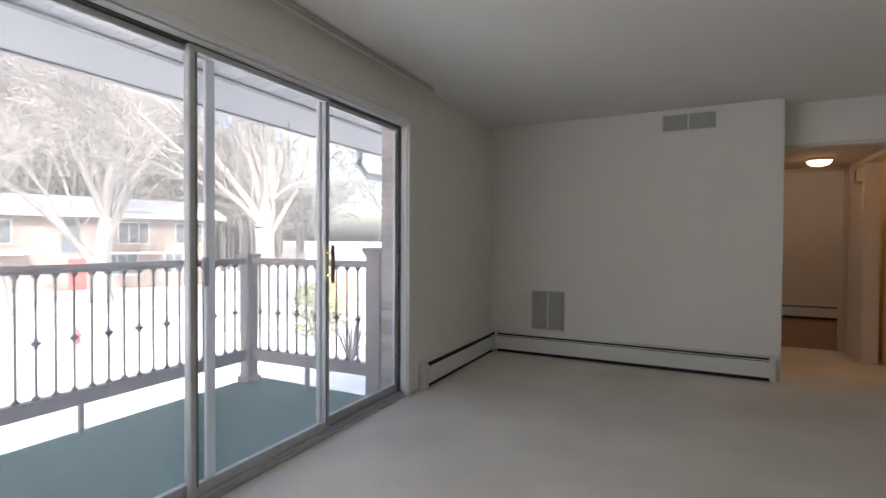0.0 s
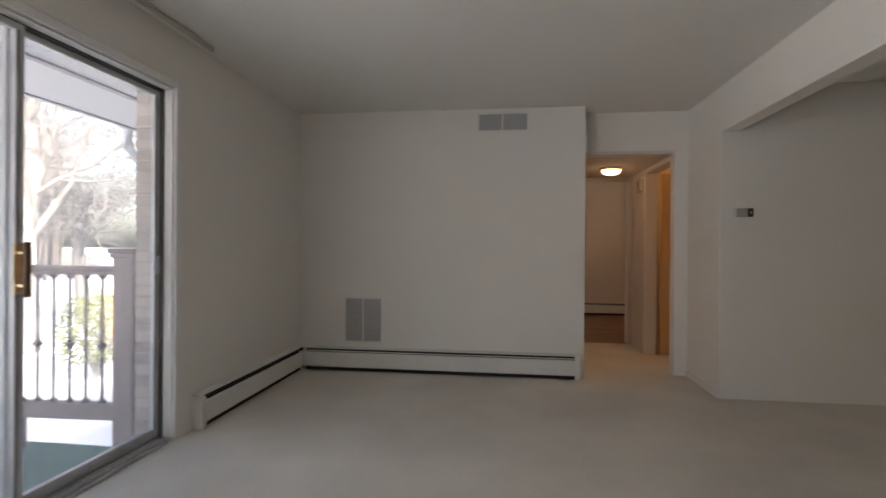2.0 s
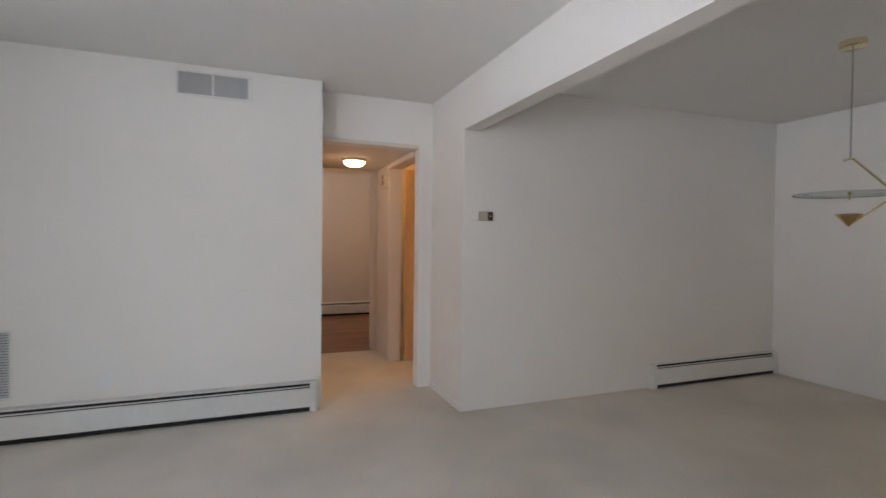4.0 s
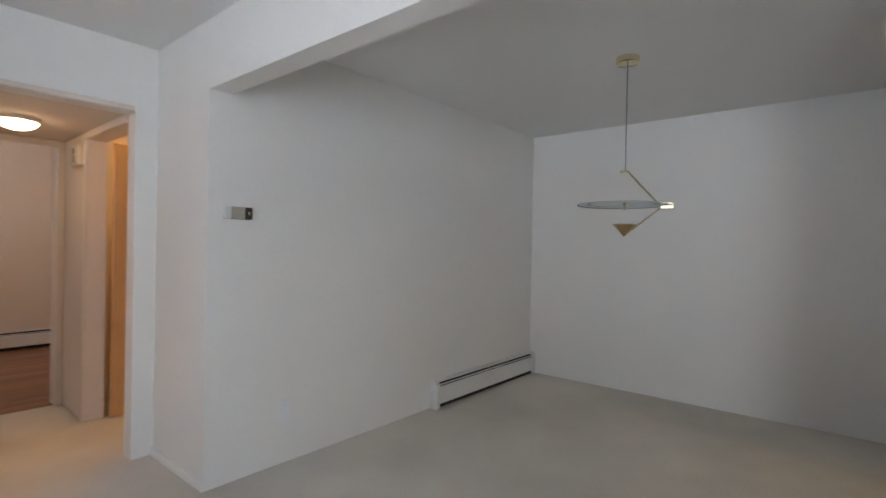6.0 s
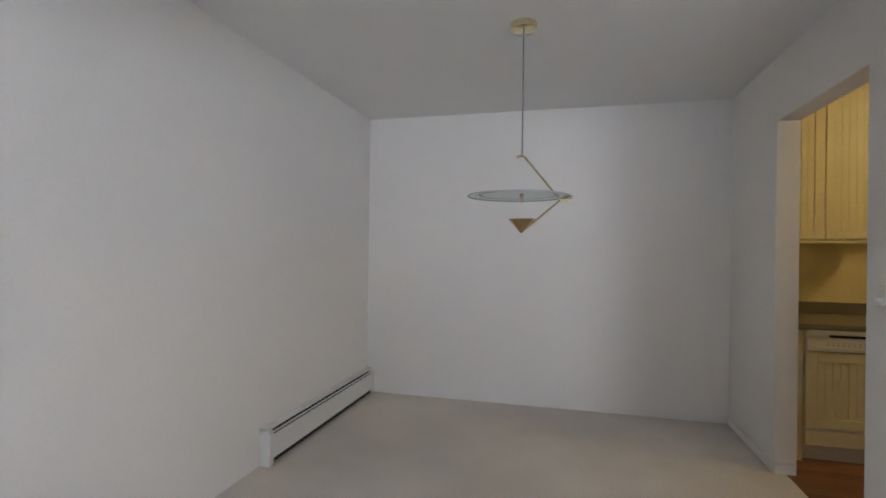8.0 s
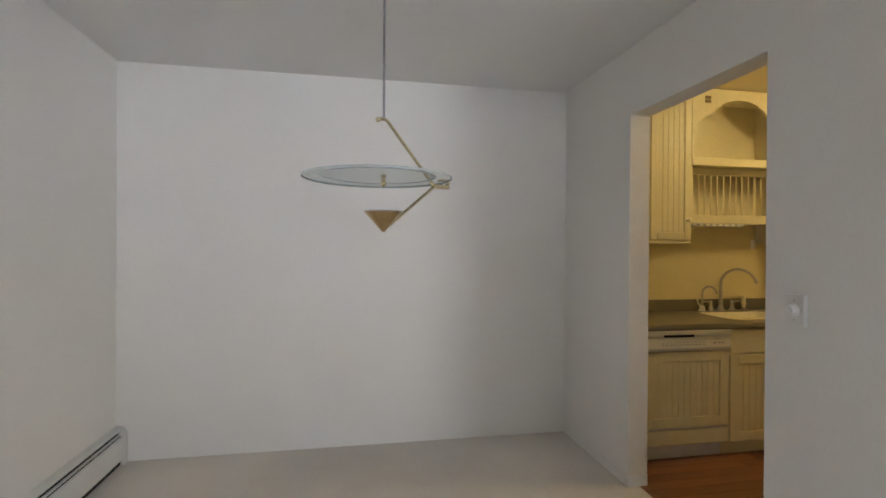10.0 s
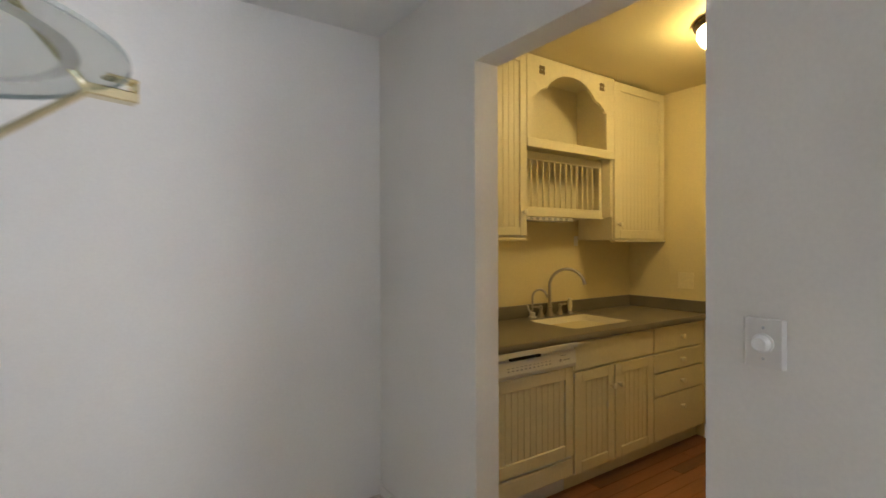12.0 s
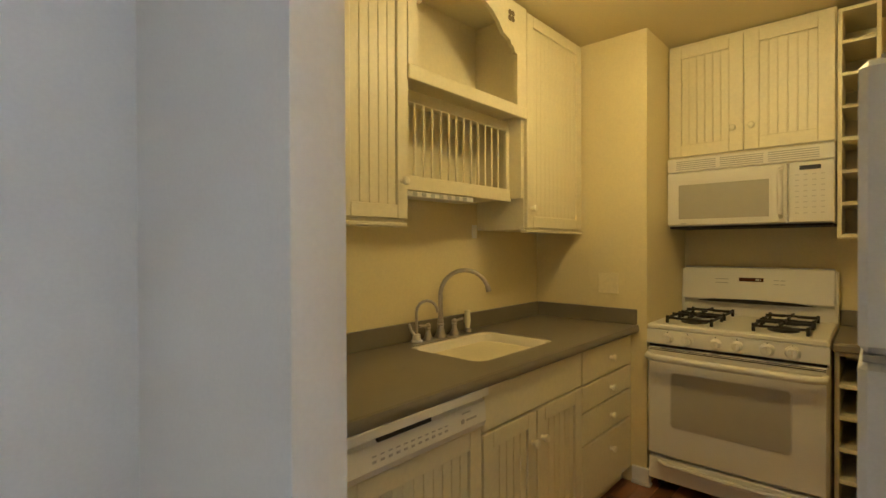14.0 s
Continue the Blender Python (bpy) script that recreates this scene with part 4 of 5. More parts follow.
def bead_door(parent, u0, u1, z0, z1, y, at=None, frame=0.058, name="door", material=None, plain=False, gap=0.002):
    """Framed door with grooved boards; its back at y, front towards -y."""
    material = material or CREAM
    t = 0.020
    fr = bmesh.new()
    for a, b in (((u0, y - t, z0), (u0 + frame, y, z1)), ((u1 - frame, y - t, z0), (u1, y, z1)),
                 ((u0 + frame, y - t, z0), (u1 - frame, y, z0 + frame)), ((u0 + frame, y - t, z1 - frame), (u1 - frame, y, z1))):
        box(fr, a, b, 0.0025)
    d = part(name, fr, material, parent)
    w = u1 - u0 - 2 * frame
    if plain:
        part("panel", boxes(((u0 + frame, y - 0.010, z0 + frame), (u1 - frame, y - 0.002, z1 - frame))), material, d)
    else:
        n = max(2, round(w / 0.042))
        s = w / n
        b0 = None
        for k in range(n):
            if b0 is None:
                b0 = part("board", boxes(((gap, -0.011, z0 + frame), (s - gap, -0.003, z1 - frame)), bevel=gap), material, d)
                b0.matrix_basis = pose(u0 + frame, y, 0)
            else:
                o = again(b0, pose(u0 + frame + s * k, y, 0))
        part("groove_back", boxes(((u0 + frame, y - 0.0075, z0 + frame), (u1 - frame, y - 0.001, z1 - frame))), material, d)
    if at:
        knob(d, at[0], y - t, at[1])
    return d


def slab(parent, u0, u1, z0, z1, y, at=None):
    d = part("drawer_front", boxes(((u0, y - 0.02, z0), (u1, y, z1)), bevel=0.005), CREAM, parent)
    if at:
        knob(d, at[0], y - 0.02, at[1])
    return d


EAST = pose(6.98, -3.476, 0, 0, 0, -90)     # local x runs along -y of the room, local -y faces the room


def u(y):
    return -3.476 - y


sb = thing("base_cabinet", EAST, "cream beadboard sink cabinet with two doors", "kitchen cabinet", group="base cabinets")
part("body", boxes(((u(-4.193), FX, 0.10), (u(-4.925), -0.004, 0.815)), ((u(-4.193), FX + 0.05, 0.0), (u(-4.925), -0.004, 0.10))), CREAM, sb)
slab(sb, u(-4.199), u(-4.921), 0.660, 0.812, FX)
bead_door(sb, u(-4.199), u(-4.538), 0.105, 0.650, FX, (u(-4.508), 0.535))
bead_door(sb, u(-4.546), u(-4.921), 0.105, 0.650, FX, (u(-4.578), 0.535))
db = thing("base_cabinet", EAST, "cream cabinet with a stack of four drawers", "kitchen cabinet", group="base cabinets")
part("body", boxes(((u(-4.926), FX, 0.10), (u(-5.553), -0.004, 0.815)), ((u(-4.926), FX + 0.05, 0.0), (u(-5.553), -0.004, 0.10))), CREAM, db)
for z0, z1, zk in ((0.658, 0.812, 0.735), (0.532, 0.650, 0.588), (0.383, 0.524, 0.452), (0.105, 0.375, 0.286)):
    slab(db, u(-4.930), u(-5.500), z0, z1, FX, (u(-5.235), zk))
fb = thing("base_cabinet", EAST, "narrow cream filler cabinet beside the dishwasher", "kitchen cabinet", group="base cabinets")
part("body", boxes(((0.002, FX, 0.0), (u(-3.60), -0.004, 0.815))), CREAM, fb)

dw = thing("dishwasher", EAST, "white dishwasher with a cream beadboard door panel", "dishwasher")
a, b = u(-3.606), u(-4.189)
part("body", boxes(((a, FX, 0.10), (b, -0.01, 0.815))), APPL, dw)
cp = bmesh.new()
prism(cp, [(FX, 0.690), (FX - 0.030, 0.692), (FX - 0.038, 0.712), (FX - 0.032, 0.775), (FX - 0.022, 0.783), (FX - 0.022, 0.792), (FX - 0.048, 0.797), (FX - 0.048, 0.820), (FX, 0.824)], "x", a, b)
ctl = part("control_panel", cp, APPL, dw)
# black box in the recess paints its shade
part("pull_slot", boxes(((a + 0.12, FX - 0.0345, 0.777), (b - 0.26, FX - 0.0215, 0.790))), DARK, ctl, "black fill painting the shade of the handle recess")
for k in range(11):
    part("button", boxes(((a + 0.10 + 0.028 * k, FX - 0.0385, 0.728), (a + 0.112 + 0.028 * k, FX - 0.0345, 0.734))), MARK, ctl)
    part("button_label", boxes(((a + 0.10 + 0.028 * k, FX - 0.0375, 0.744), (a + 0.113 + 0.028 * k, FX - 0.0335, 0.747))), MARK, ctl)
part("badge", lathe(bmesh.new(), [(0, 0), (0.008, 0), (0.008, 0.002), (0, 0.002)], pose(b - 0.12, FX - 0.0365, 0.738, 90), 14), MARK, ctl)
part("badge_text", boxes(((b - 0.10, FX - 0.0375, 0.735), (b - 0.05, FX - 0.0345, 0.741)), ((b - 0.12, FX - 0.0365, 0.760), (b - 0.08, FX - 0.0335, 0.763))), MARK, ctl, "unreadable grey print")
bead_door(dw, a, b, 0.215, 0.685, FX, None, 0.062, "front_panel")
part("lower_panel", boxes(((a, FX - 0.016, 0.105), (b, FX, 0.198)), bevel=0.004), CREAM, dw)
part("toe_kick", boxes(((a, FX + 0.05, 0.0), (b, FX + 0.08, 0.10))), ENAMEL, dw)

# worktop with sink
SX0, SX1, SY0, SY1 = 6.475, 6.875, -4.875, -4.320
top = thing("worktop", pose(6.98, -4.5, 0.857), "grey solid-surface worktop with backsplash lip", "worktop")
f, e = -0.630, 1.022
tb = bmesh.new()


def ring(bm, x, y, r, z, n=6, cx0=0.0, cy0=0.0):
    pts = []
    for cx, cy, a0 in ((x - r, y - r, 0), (-x + r, y - r, 90), (-x + r, -y + r, 180), (x - r, -y + r, 270)):
        for k in range(n):
            a = radians(a0 + 90 * k / (n - 1))
            pts.append(bm.verts.new((cx0 + cx + r * math.cos(a), cy0 + cy + r * math.sin(a), z)))
    return pts


hx, hy, dpt = (SX1 - SX0) / 2, (SY1 - SY0) / 2, 0.15
mx, my = (SX0 + SX1) / 2 - 6.98, (SY0 + SY1) / 2 + 4.5
rims = []
for z in (0.0, -0.040):
    inner = ring(tb, hx, hy, 0.055, z, 6, mx, my)
    outer = [tb.verts.new((x, y, z)) for x, y in ((-0.003, e), (f + 0.018, e), (f + 0.018, -1.053), (-0.003, -1.053))]
    for c in range(4):
        arcp = inner[6 * c:6 * c + 6]
        for p, q in zip(arcp, arcp[1:]):
            tb.faces.new((outer[c], p, q))
        nxt = (c + 1) % 4
        tb.faces.new((outer[c], arcp[-1], inner[6 * nxt], outer[nxt]))
    rims.append((inner, outer))
for a, b in zip(*rims):
    for k in range(len(a)):
        j = (k + 1) % len(a)
        tb.faces.new((a[k], a[j], b[j], b[k]))
part("slab", tb, COUNTER, top)
nose = prism(bmesh.new(), [(f + 0.018, -0.040), (f + 0.006, -0.038), (f, -0.030), (f, -0.012), (f + 0.006, -0.002), (f + 0.018, 0.0)], "y", -1.053, e)
part("front_edge", nose, COUNTER, top, "rounded front edge", True)
part("backsplash", boxes(((-0.022, -1.032, 0.0), (-0.003, e, 0.083)), ((-0.620, -1.053, 0.0), (-0.003, -1.033, 0.083)), bevel=0.003), COUNTER, top)
sink = thing("sink", pose((SX0 + SX1) / 2, (SY0 + SY1) / 2, 0.857), "cream undermounted rectangular kitchen sink", "sink")
bowl = bmesh.new()
loops = [ring(bowl, hx - 0.0005, hy - 0.0005, 0.0545, -0.002), ring(bowl, hx - 0.016, hy - 0.016, 0.05, -0.003), ring(bowl, hx - 0.022, hy - 0.022, 0.05, -0.010), ring(bowl, hx - 0.03, hy - 0.03, 0.05, -dpt + 0.04), ring(bowl, hx - 0.05, hy - 0.05, 0.06, -dpt)]
for p, q in zip(loops, loops[1:]):
    for k in range(len(p)):
        j = (k + 1) % len(p)
        bowl.faces.new((p[k], p[j], q[j], q[k]))
bowl.faces.new(loops[-1])
part("basin", bowl, SINKC, sink, "", True)
part("drain", lathe(bmesh.new(), [(0, -dpt + 0.001), (0.042, -dpt + 0.001), (0.04, -dpt + 0.006), (0.02, -dpt + 0.003), (0, -dpt + 0.003)]), NICKEL, sink, "", True)

fc = thing("faucet", pose(6.925, -4.595, 0.857), "brushed nickel gooseneck faucet with two lever handles", "faucet")
part("base", lathe(bmesh.new(), [(0, 0), (0.031, 0), (0.031, 0.005), (0.023, 0.018), (0.016, 0.042), (0.014, 0.056), (0.019, 0.062), (0.014, 0.068), (0.016, 0.078), (0.012, 0.086), (0, 0.086)]), NICKEL, fc, "", True)
arc = [(0, 0, 0.05), (0, 0, 0.16)] + [(-0.1125 * (1 - math.cos(t)) * 0.72, -0.1125 * (1 - math.cos(t)) * 0.72, 0.20 + 0.115 * math.sin(t)) for t in np.linspace(0.1, 2.75, 12)]
part("spout", sweep(bmesh.new(), arc, [0.013, 0.0115] + [0.0105] * 12, 10), NICKEL, fc, "", True)
tip = Vector(arc[-1])
part("nozzle", rod(bmesh.new(), tip, tip + Vector((-0.006, -0.006, -0.03)), 0.011, 0.014, 12), NICKEL, fc, "", True)
for dy in (0.085, -0.10):
    part("lever_base", lathe(bmesh.new(), [(0, 0), (0.026, 0), (0.026, 0.004), (0.018, 0.016), (0.0115, 0.036), (0.0105, 0.048), (0.0145, 0.053), (0.0105, 0.058), (0.014, 0.066), (0.010, 0.074), (0, 0.078)], pose(0, dy, 0)), NICKEL, fc, "", True)
    part("lever", sweep(bmesh.new(), [(0, dy, 0.064), (0.0, dy + 0.03 * (1 if dy > 0 else -1), 0.068), (0.0, dy + 0.062 * (1 if dy > 0 else -1), 0.07)], [0.006, 0.0055, 0.007], 8), NICKEL, fc, "", True)
sp = thing("sink_sprayer", pose(6.925, -4.795, 0.857), "nickel and white side sprayer standing by the faucet", "sprayer")
part("holder", lathe(bmesh.new(), [(0, 0), (0.021, 0), (0.02, 0.008), (0.013, 0.02), (0, 0.02)]), NICKEL, sp, "", True)
part("head", lathe(bmesh.new(), [(0, 0.02), (0.011, 0.02), (0.017, 0.05), (0.014, 0.09), (0.016, 0.105), (0, 0.11)]), KNOB, sp, "white spray head", True)
ft = thing("filter_tap", pose(6.93, -4.44, 0.857), "small white drinking-water tap with thin curved spout", "tap")
WHITEP = mat("white_plastic", (0.74, 0.72, 0.66), 0.35)
part("body", lathe(bmesh.new(), [(0, 0), (0.027, 0), (0.027, 0.006), (0.02, 0.012), (0.018, 0.035), (0, 0.04)]), WHITEP, ft, "", True)
part("spout", sweep(bmesh.new(), [(0, 0, 0.03), (0, 0, 0.12)] + [(-0.045 * (1 - math.cos(t)) * 0.75, -0.045 * (1 - math.cos(t)) * 0.75, 0.13 + 0.055 * math.sin(t)) for t in np.linspace(0.1, 3.1, 9)], 0.0065, 8), NICKEL, ft, "", True)
part("lever", sweep(bmesh.new(), [(0, 0.01, 0.03), (0.004, 0.030, 0.055), (0.006, 0.038, 0.085)], [0.008, 0.006, 0.005], 8), WHITEP, ft, "", True)

# wall cabinets over the sink
UY = -0.290
ul = thing("wall_cabinet", EAST, "cream beadboard wall cabinet beside the arch shelf", "kitchen cabinet", group="wall cabinets")
part("body", boxes(((0.004, UY, 1.372), (u(-4.140), -0.004, 2.434))), CREAM, ul)
bead_door(ul, 0.03, u(-3.825), 1.385, 2.425, UY, None)
bead_door(ul, u(-3.830), u(-4.138), 1.385, 2.425, UY, (u(-4.108), 1.520), 0.05)
part("light_rail", boxes(((0.004, UY - 0.018, 1.356), (u(-4.140), UY + 0.02, 1.372)), bevel=0.004), CREAM, ul)
ur = thing("wall_cabinet", EAST, "cream wall cabinet with a single panelled door", "kitchen cabinet", group="wall cabinets")
part("body", boxes(((u(-4.944), UY, 1.366), (u(-5.553), -0.004, 2.434))), CREAM, ur)
bead_door(ur, u(-4.948), u(-5.530), 1.375, 2.425, UY, (u(-4.985), 1.470), gap=0.0007)
part("light_rail", boxes(((u(-4.944), UY - 0.018, 1.350), (u(-5.553), UY + 0.02, 1.366)), bevel=0.004), CREAM, ur)

ar = thing("arched_shelf", EAST, "cream open shelf with scalloped arch over a plate rack", "kitchen shelf")
a, b = u(-4.142), u(-4.942)
for x in (a, b - 0.018):
    part("side_panel", boxes(((x, UY, 1.52), (x + 0.018, -0.004, 2.434))), CREAM, ar)
part("top_panel", boxes(((a + 0.018, UY + 0.02, 2.414), (b - 0.018, -0.004, 2.434))), CREAM, ar)
part("back_panel", boxes(((a + 0.018, -0.012, 1.50), (b - 0.018, -0.004, 2.414))), CREAM, ar)
half = [(0.0, 2.195), (0.020, 2.197), (0.026, 2.215), (0.034, 2.222), (0.048, 2.226), (0.060, 2.244), (0.085, 2.252), (0.115, 2.262), (0.150, 2.300), (0.200, 2.335), (0.260, 2.358), (0.3365, 2.367)]
ow = 0.673
curve = half + [(ow - p, z) for p, z in half[-2::-1]]
front = bmesh.new()
ua = u(-4.190)
pts = [(a, 2.434), (a, 1.955), (ua, 1.955)] + [(ua + p, z) for p, z in curve] + [(ua + ow, 1.955), (b, 1.955), (b, 2.434)]
v0 = [front.verts.new((p, UY - 0.020, z)) for p, z in pts]
v1 = [front.verts.new((p, UY - 0.001, z)) for p, z in pts]
front.faces.new(v0), front.faces.new(v1)
for k in range(len(pts)):
    j = (k + 1) % len(pts)
    front.faces.new((v0[k], v0[j], v1[j], v1[k]))
part("arch_front", front, CREAM, ar, "scalloped arch front")
# rosettes aren't cut through: dark discs paint the shade of the holes
for yy in (-4.262, -4.812):
    q = bmesh.new()
    for k in range(4):
        an = radians(45 + 90 * k)
        c = Vector((u(yy) + 0.016 * math.cos(an), UY - 0.0212, 2.358 + 0.018 * math.sin(an)))
        lathe(q, [(0, 0), (0.014, 0), (0.014, 0.001), (0, 0.001)], Matrix.Translation(c) @ pose(0, 0, 0, 90), 10)
    part("rosette", q, mat("carved_shadow_wood", (0.20, 0.15, 0.07), 0.8), ar, "four-petal cut-out rosette, its shade painted as dark discs")
part("shelf_rail", boxes(((a, UY - 0.024, 1.900), (b, UY - 0.001, 1.954)), ((a + 0.018, UY, 1.915), (b - 0.018, -0.012, 1.945)), bevel=0.003), CREAM, ar)
RY = -0.205
part("rack_rail", boxes(((a, RY - 0.018, 1.505), (b - 0.002, RY, 1.565)), ((a + 0.018, RY - 0.016, 1.850), (b - 0.018, RY, 1.899)), ((b - 0.045, RY - 0.018, 1.565), (b - 0.019, RY, 1.850)), bevel=0.003), CREAM, ar)
part("rack_floor", boxes(((a + 0.018, RY, 1.512), (b - 0.018, -0.012, 1.528))), CREAM, ar)
dwl = None
for k in range(13):
    if dwl is None:
        dwl = part("dowel", rod(bmesh.new(), (0, RY - 0.009, 1.564), (0, RY - 0.009, 1.851), 0.0052, seg=8), CREAM, ar, "", True)
        dwl.matrix_basis = pose(a + 0.075, 0, 0)
    else:
        again(dwl, pose(a + 0.075 + 0.0515 * k, 0, 0))
ul2 = thing("under_shelf_light", EAST, "slim unlit fluorescent light under the plate rack", "light fitting")
part("housing", boxes(((a + 0.03, RY - 0.012, 1.482), (a + 0.50, RY + 0.085, 1.5045)), bevel=0.003), WHITEP, ul2)
for k in range(8):
    part("lens_stripe", boxes(((a + 0.06 + 0.052 * k, RY - 0.0135, 1.484), (a + 0.085 + 0.052 * k, RY - 0.0125, 1.502))), VENT, ul2)
wall_plate("outlet", pose(6.98, -4.92, 1.36, 0, 0, -90), 0.04, 0.07, [], "small cream plate under the wall cabinet")

structure("baseboard_kitchen", boxes(((6.297, -5.582, 0.0), (6.388, -5.5435, 0.095)), ((6.290, -5.582, 0.0), (6.388, -5.5365, 0.018)), bevel=0.003), TRIM, "white painted baseboard round the kitchen pier", "baseboard")
wall_plate("cable_clip", pose(6.93, -5.555, 1.20, 0, 0, 180), 0.03, 0.035, [(0.004, -0.006, 0.008, 0.006)], "small painted-over cable clip on the kitchen wall", KWALL)

# ---- stove ----
SOUTH = pose(6.305, -6.24, 0, 0, 0, 180)    # local x runs along -x of the room, local -y faces the room
st = thing("gas_stove", SOUTH, "bisque gas range with four burners and black grates", "stove")
W, D = 0.760, -0.655
part("body", boxes(((0, D, 0.05), (W, -0.015, 0.845)), bevel=0.004), APPL, st)
for x in (0.04, W - 0.04):
    part("foot", rod(bmesh.new(), (x, D + 0.06, 0), (x, D + 0.06, 0.05), 0.018), BLACK, st)
part("cooktop", boxes(((0, D - 0.040, 0.846), (W, -0.075, 0.874)), bevel=0.007), APPL, st, "raised enamel cooktop")
kp = part("knob_panel", prism(bmesh.new(), [(D - 0.001, 0.770), (D - 0.045, 0.772), (D - 0.042, 0.845), (D - 0.001, 0.845)], "x", 0.0, W), APPL, st)
for x, r in ((0.104, 0.026), (0.198, 0.026), (0.325, 0.023), (0.415, 0.023), (0.536, 0.028), (0.631, 0.028)):
    part("burner_knob", lathe(bmesh.new(), [(0, 0), (r * 1.1, 0), (r * 1.05, 0.006), (r * 0.8, 0.010), (r * 0.72, 0.026), (0, 0.028)], pose(x, D - 0.044, 0.806, 90), 18), APPL, kp, "bisque burner knob", True)
    part("knob_grip", boxes(((x - 0.004, D - 0.078, 0.806 - r * 0.85), (x + 0.004, D - 0.0722, 0.806 + r * 0.75)), bevel=0.002), APPL, kp)
    part("dial_mark", boxes(((x - 0.0025, D - 0.0458, 0.834), (x + 0.0025, D - 0.0428, 0.839))), CAST, kp)
od = part("oven_door", boxes(((0.004, D - 0.042, 0.190), (W - 0.004, D - 0.001, 0.755)), bevel=0.008), APPL, st)
part("vent_slot", boxes(((0.01, D - 0.036, 0.757), (W - 0.01, D - 0.001, 0.768))), DARK, st)
part("door_groove", boxes(((0.012, D - 0.0428, 0.738), (W - 0.012, D - 0.0415, 0.742)), ((0.012, D - 0.0428, 0.746), (W - 0.012, D - 0.0415, 0.749))), DARK, od)
def rounded(x0, x1, z0, z1, r, y0, y1):
    pts = []
    for cx, cz, a0 in ((x1 - r, z1 - r, 0), (x0 + r, z1 - r, 90), (x0 + r, z0 + r, 180), (x1 - r, z0 + r, 270)):
        pts += [(cx + r * math.cos(radians(a0 + 22.5 * k)), cz + r * math.sin(radians(a0 + 22.5 * k))) for k in range(5)]
    return prism(bmesh.new(), pts, "y", y0, y1)


part("window_frame", rounded(0.116, 0.630, 0.344, 0.634, 0.022, D - 0.0435, D - 0.0415), KEYM, od, "pale window rim")
gw = rounded(0.122, 0.624, 0.350, 0.628, 0.018, D - 0.0450, D - 0.0430)
part("oven_window", gw, SMOKE, od, "smoked oven window")
hb = bmesh.new()
sweep(hb, [(0.012, D - 0.045, 0.715), (0.014, D - 0.075, 0.710), (0.05, D - 0.088, 0.706), (W / 2, D - 0.094, 0.704), (W - 0.05, D - 0.088, 0.706), (W - 0.014, D - 0.075, 0.710), (W - 0.012, D - 0.045, 0.715)], [0.016, 0.017, 0.018, 0.018, 0.018, 0.017, 0.016], 10)
part("handle", hb, APPL, od, "long rounded oven handle", True)
dwr = part("drawer", boxes(((0.004, D - 0.036, 0.055), (W - 0.004, D - 0.001, 0.176)), bevel=0.007), APPL, st)
hb = bmesh.new()
sweep(hb, [(0.06, D - 0.036, 0.160), (0.09, D - 0.050, 0.150), (W / 2, D - 0.056, 0.146), (W - 0.09, D - 0.050, 0.150), (W - 0.06, D - 0.036, 0.160)], 0.013, 8)
part("handle", hb, APPL, dwr, "curved drawer pull", True)
bg = bmesh.new()
prism(bg, [(-0.015, 0.845), (-0.015, 1.150), (-0.045, 1.158), (-0.075, 1.150), (-0.095, 0.965), (-0.080, 0.950), (-0.060, 0.948), (-0.070, 0.875), (-0.075, 0.845)], "x", 0.0, W)
bmesh.ops.bevel(bg, geom=[e for e in bg.edges if abs(e.verts[0].co.x - e.verts[1].co.x) < 1e-4], offset=0.016, segments=3, affect="EDGES")
back = part("backguard", bg, APPL, st, "", True)
sl = bmesh.new()
prism(sl, [(0.09, 0.953), (0.17, 0.966), (0.38, 0.972), (0.58, 0.966), (0.67, 0.953), (0.58, 0.950), (0.38, 0.948), (0.17, 0.950)], "y", -0.0985, -0.070)
# solid black piece paints the shade of the slot
part("vent_shadow_slot", sl, DARK, back, "curved vent slot with its shade painted black")
tilt = math.degrees(math.atan2(0.02, 0.185))
dsp = part("clock_display", boxes(((0.310, -0.0035, -0.011), (0.430, 0.001, 0.011)), bevel=0.001), mat("dark_display", (0.075, 0.022, 0.012), 0.15), back, "dark red clock display")
dsp.matrix_basis = pose(0, -0.0815, 1.085, -tilt)
digits = part("display_digits", boxes(((0.392, -0.0042, -0.005), (0.399, -0.0034, 0.006)), ((0.402, -0.0042, -0.005), (0.409, -0.0034, 0.006)), ((0.414, -0.0042, -0.005), (0.417, -0.0034, 0.004))), KEYM, dsp, "pale unreadable digits")
for k in range(5):
    for r in range(2):
        part("touch_mark", boxes(((-0.012, -0.003, -0.002), (0.012, -0.0005, 0.002))), MARK, back).matrix_basis = pose(0.20 + 0.022 * k if k < 3 else 0.40 + 0.03 * k, -0.0825 - 0.002 * r, 1.085 - 0.022 * r, -tilt)
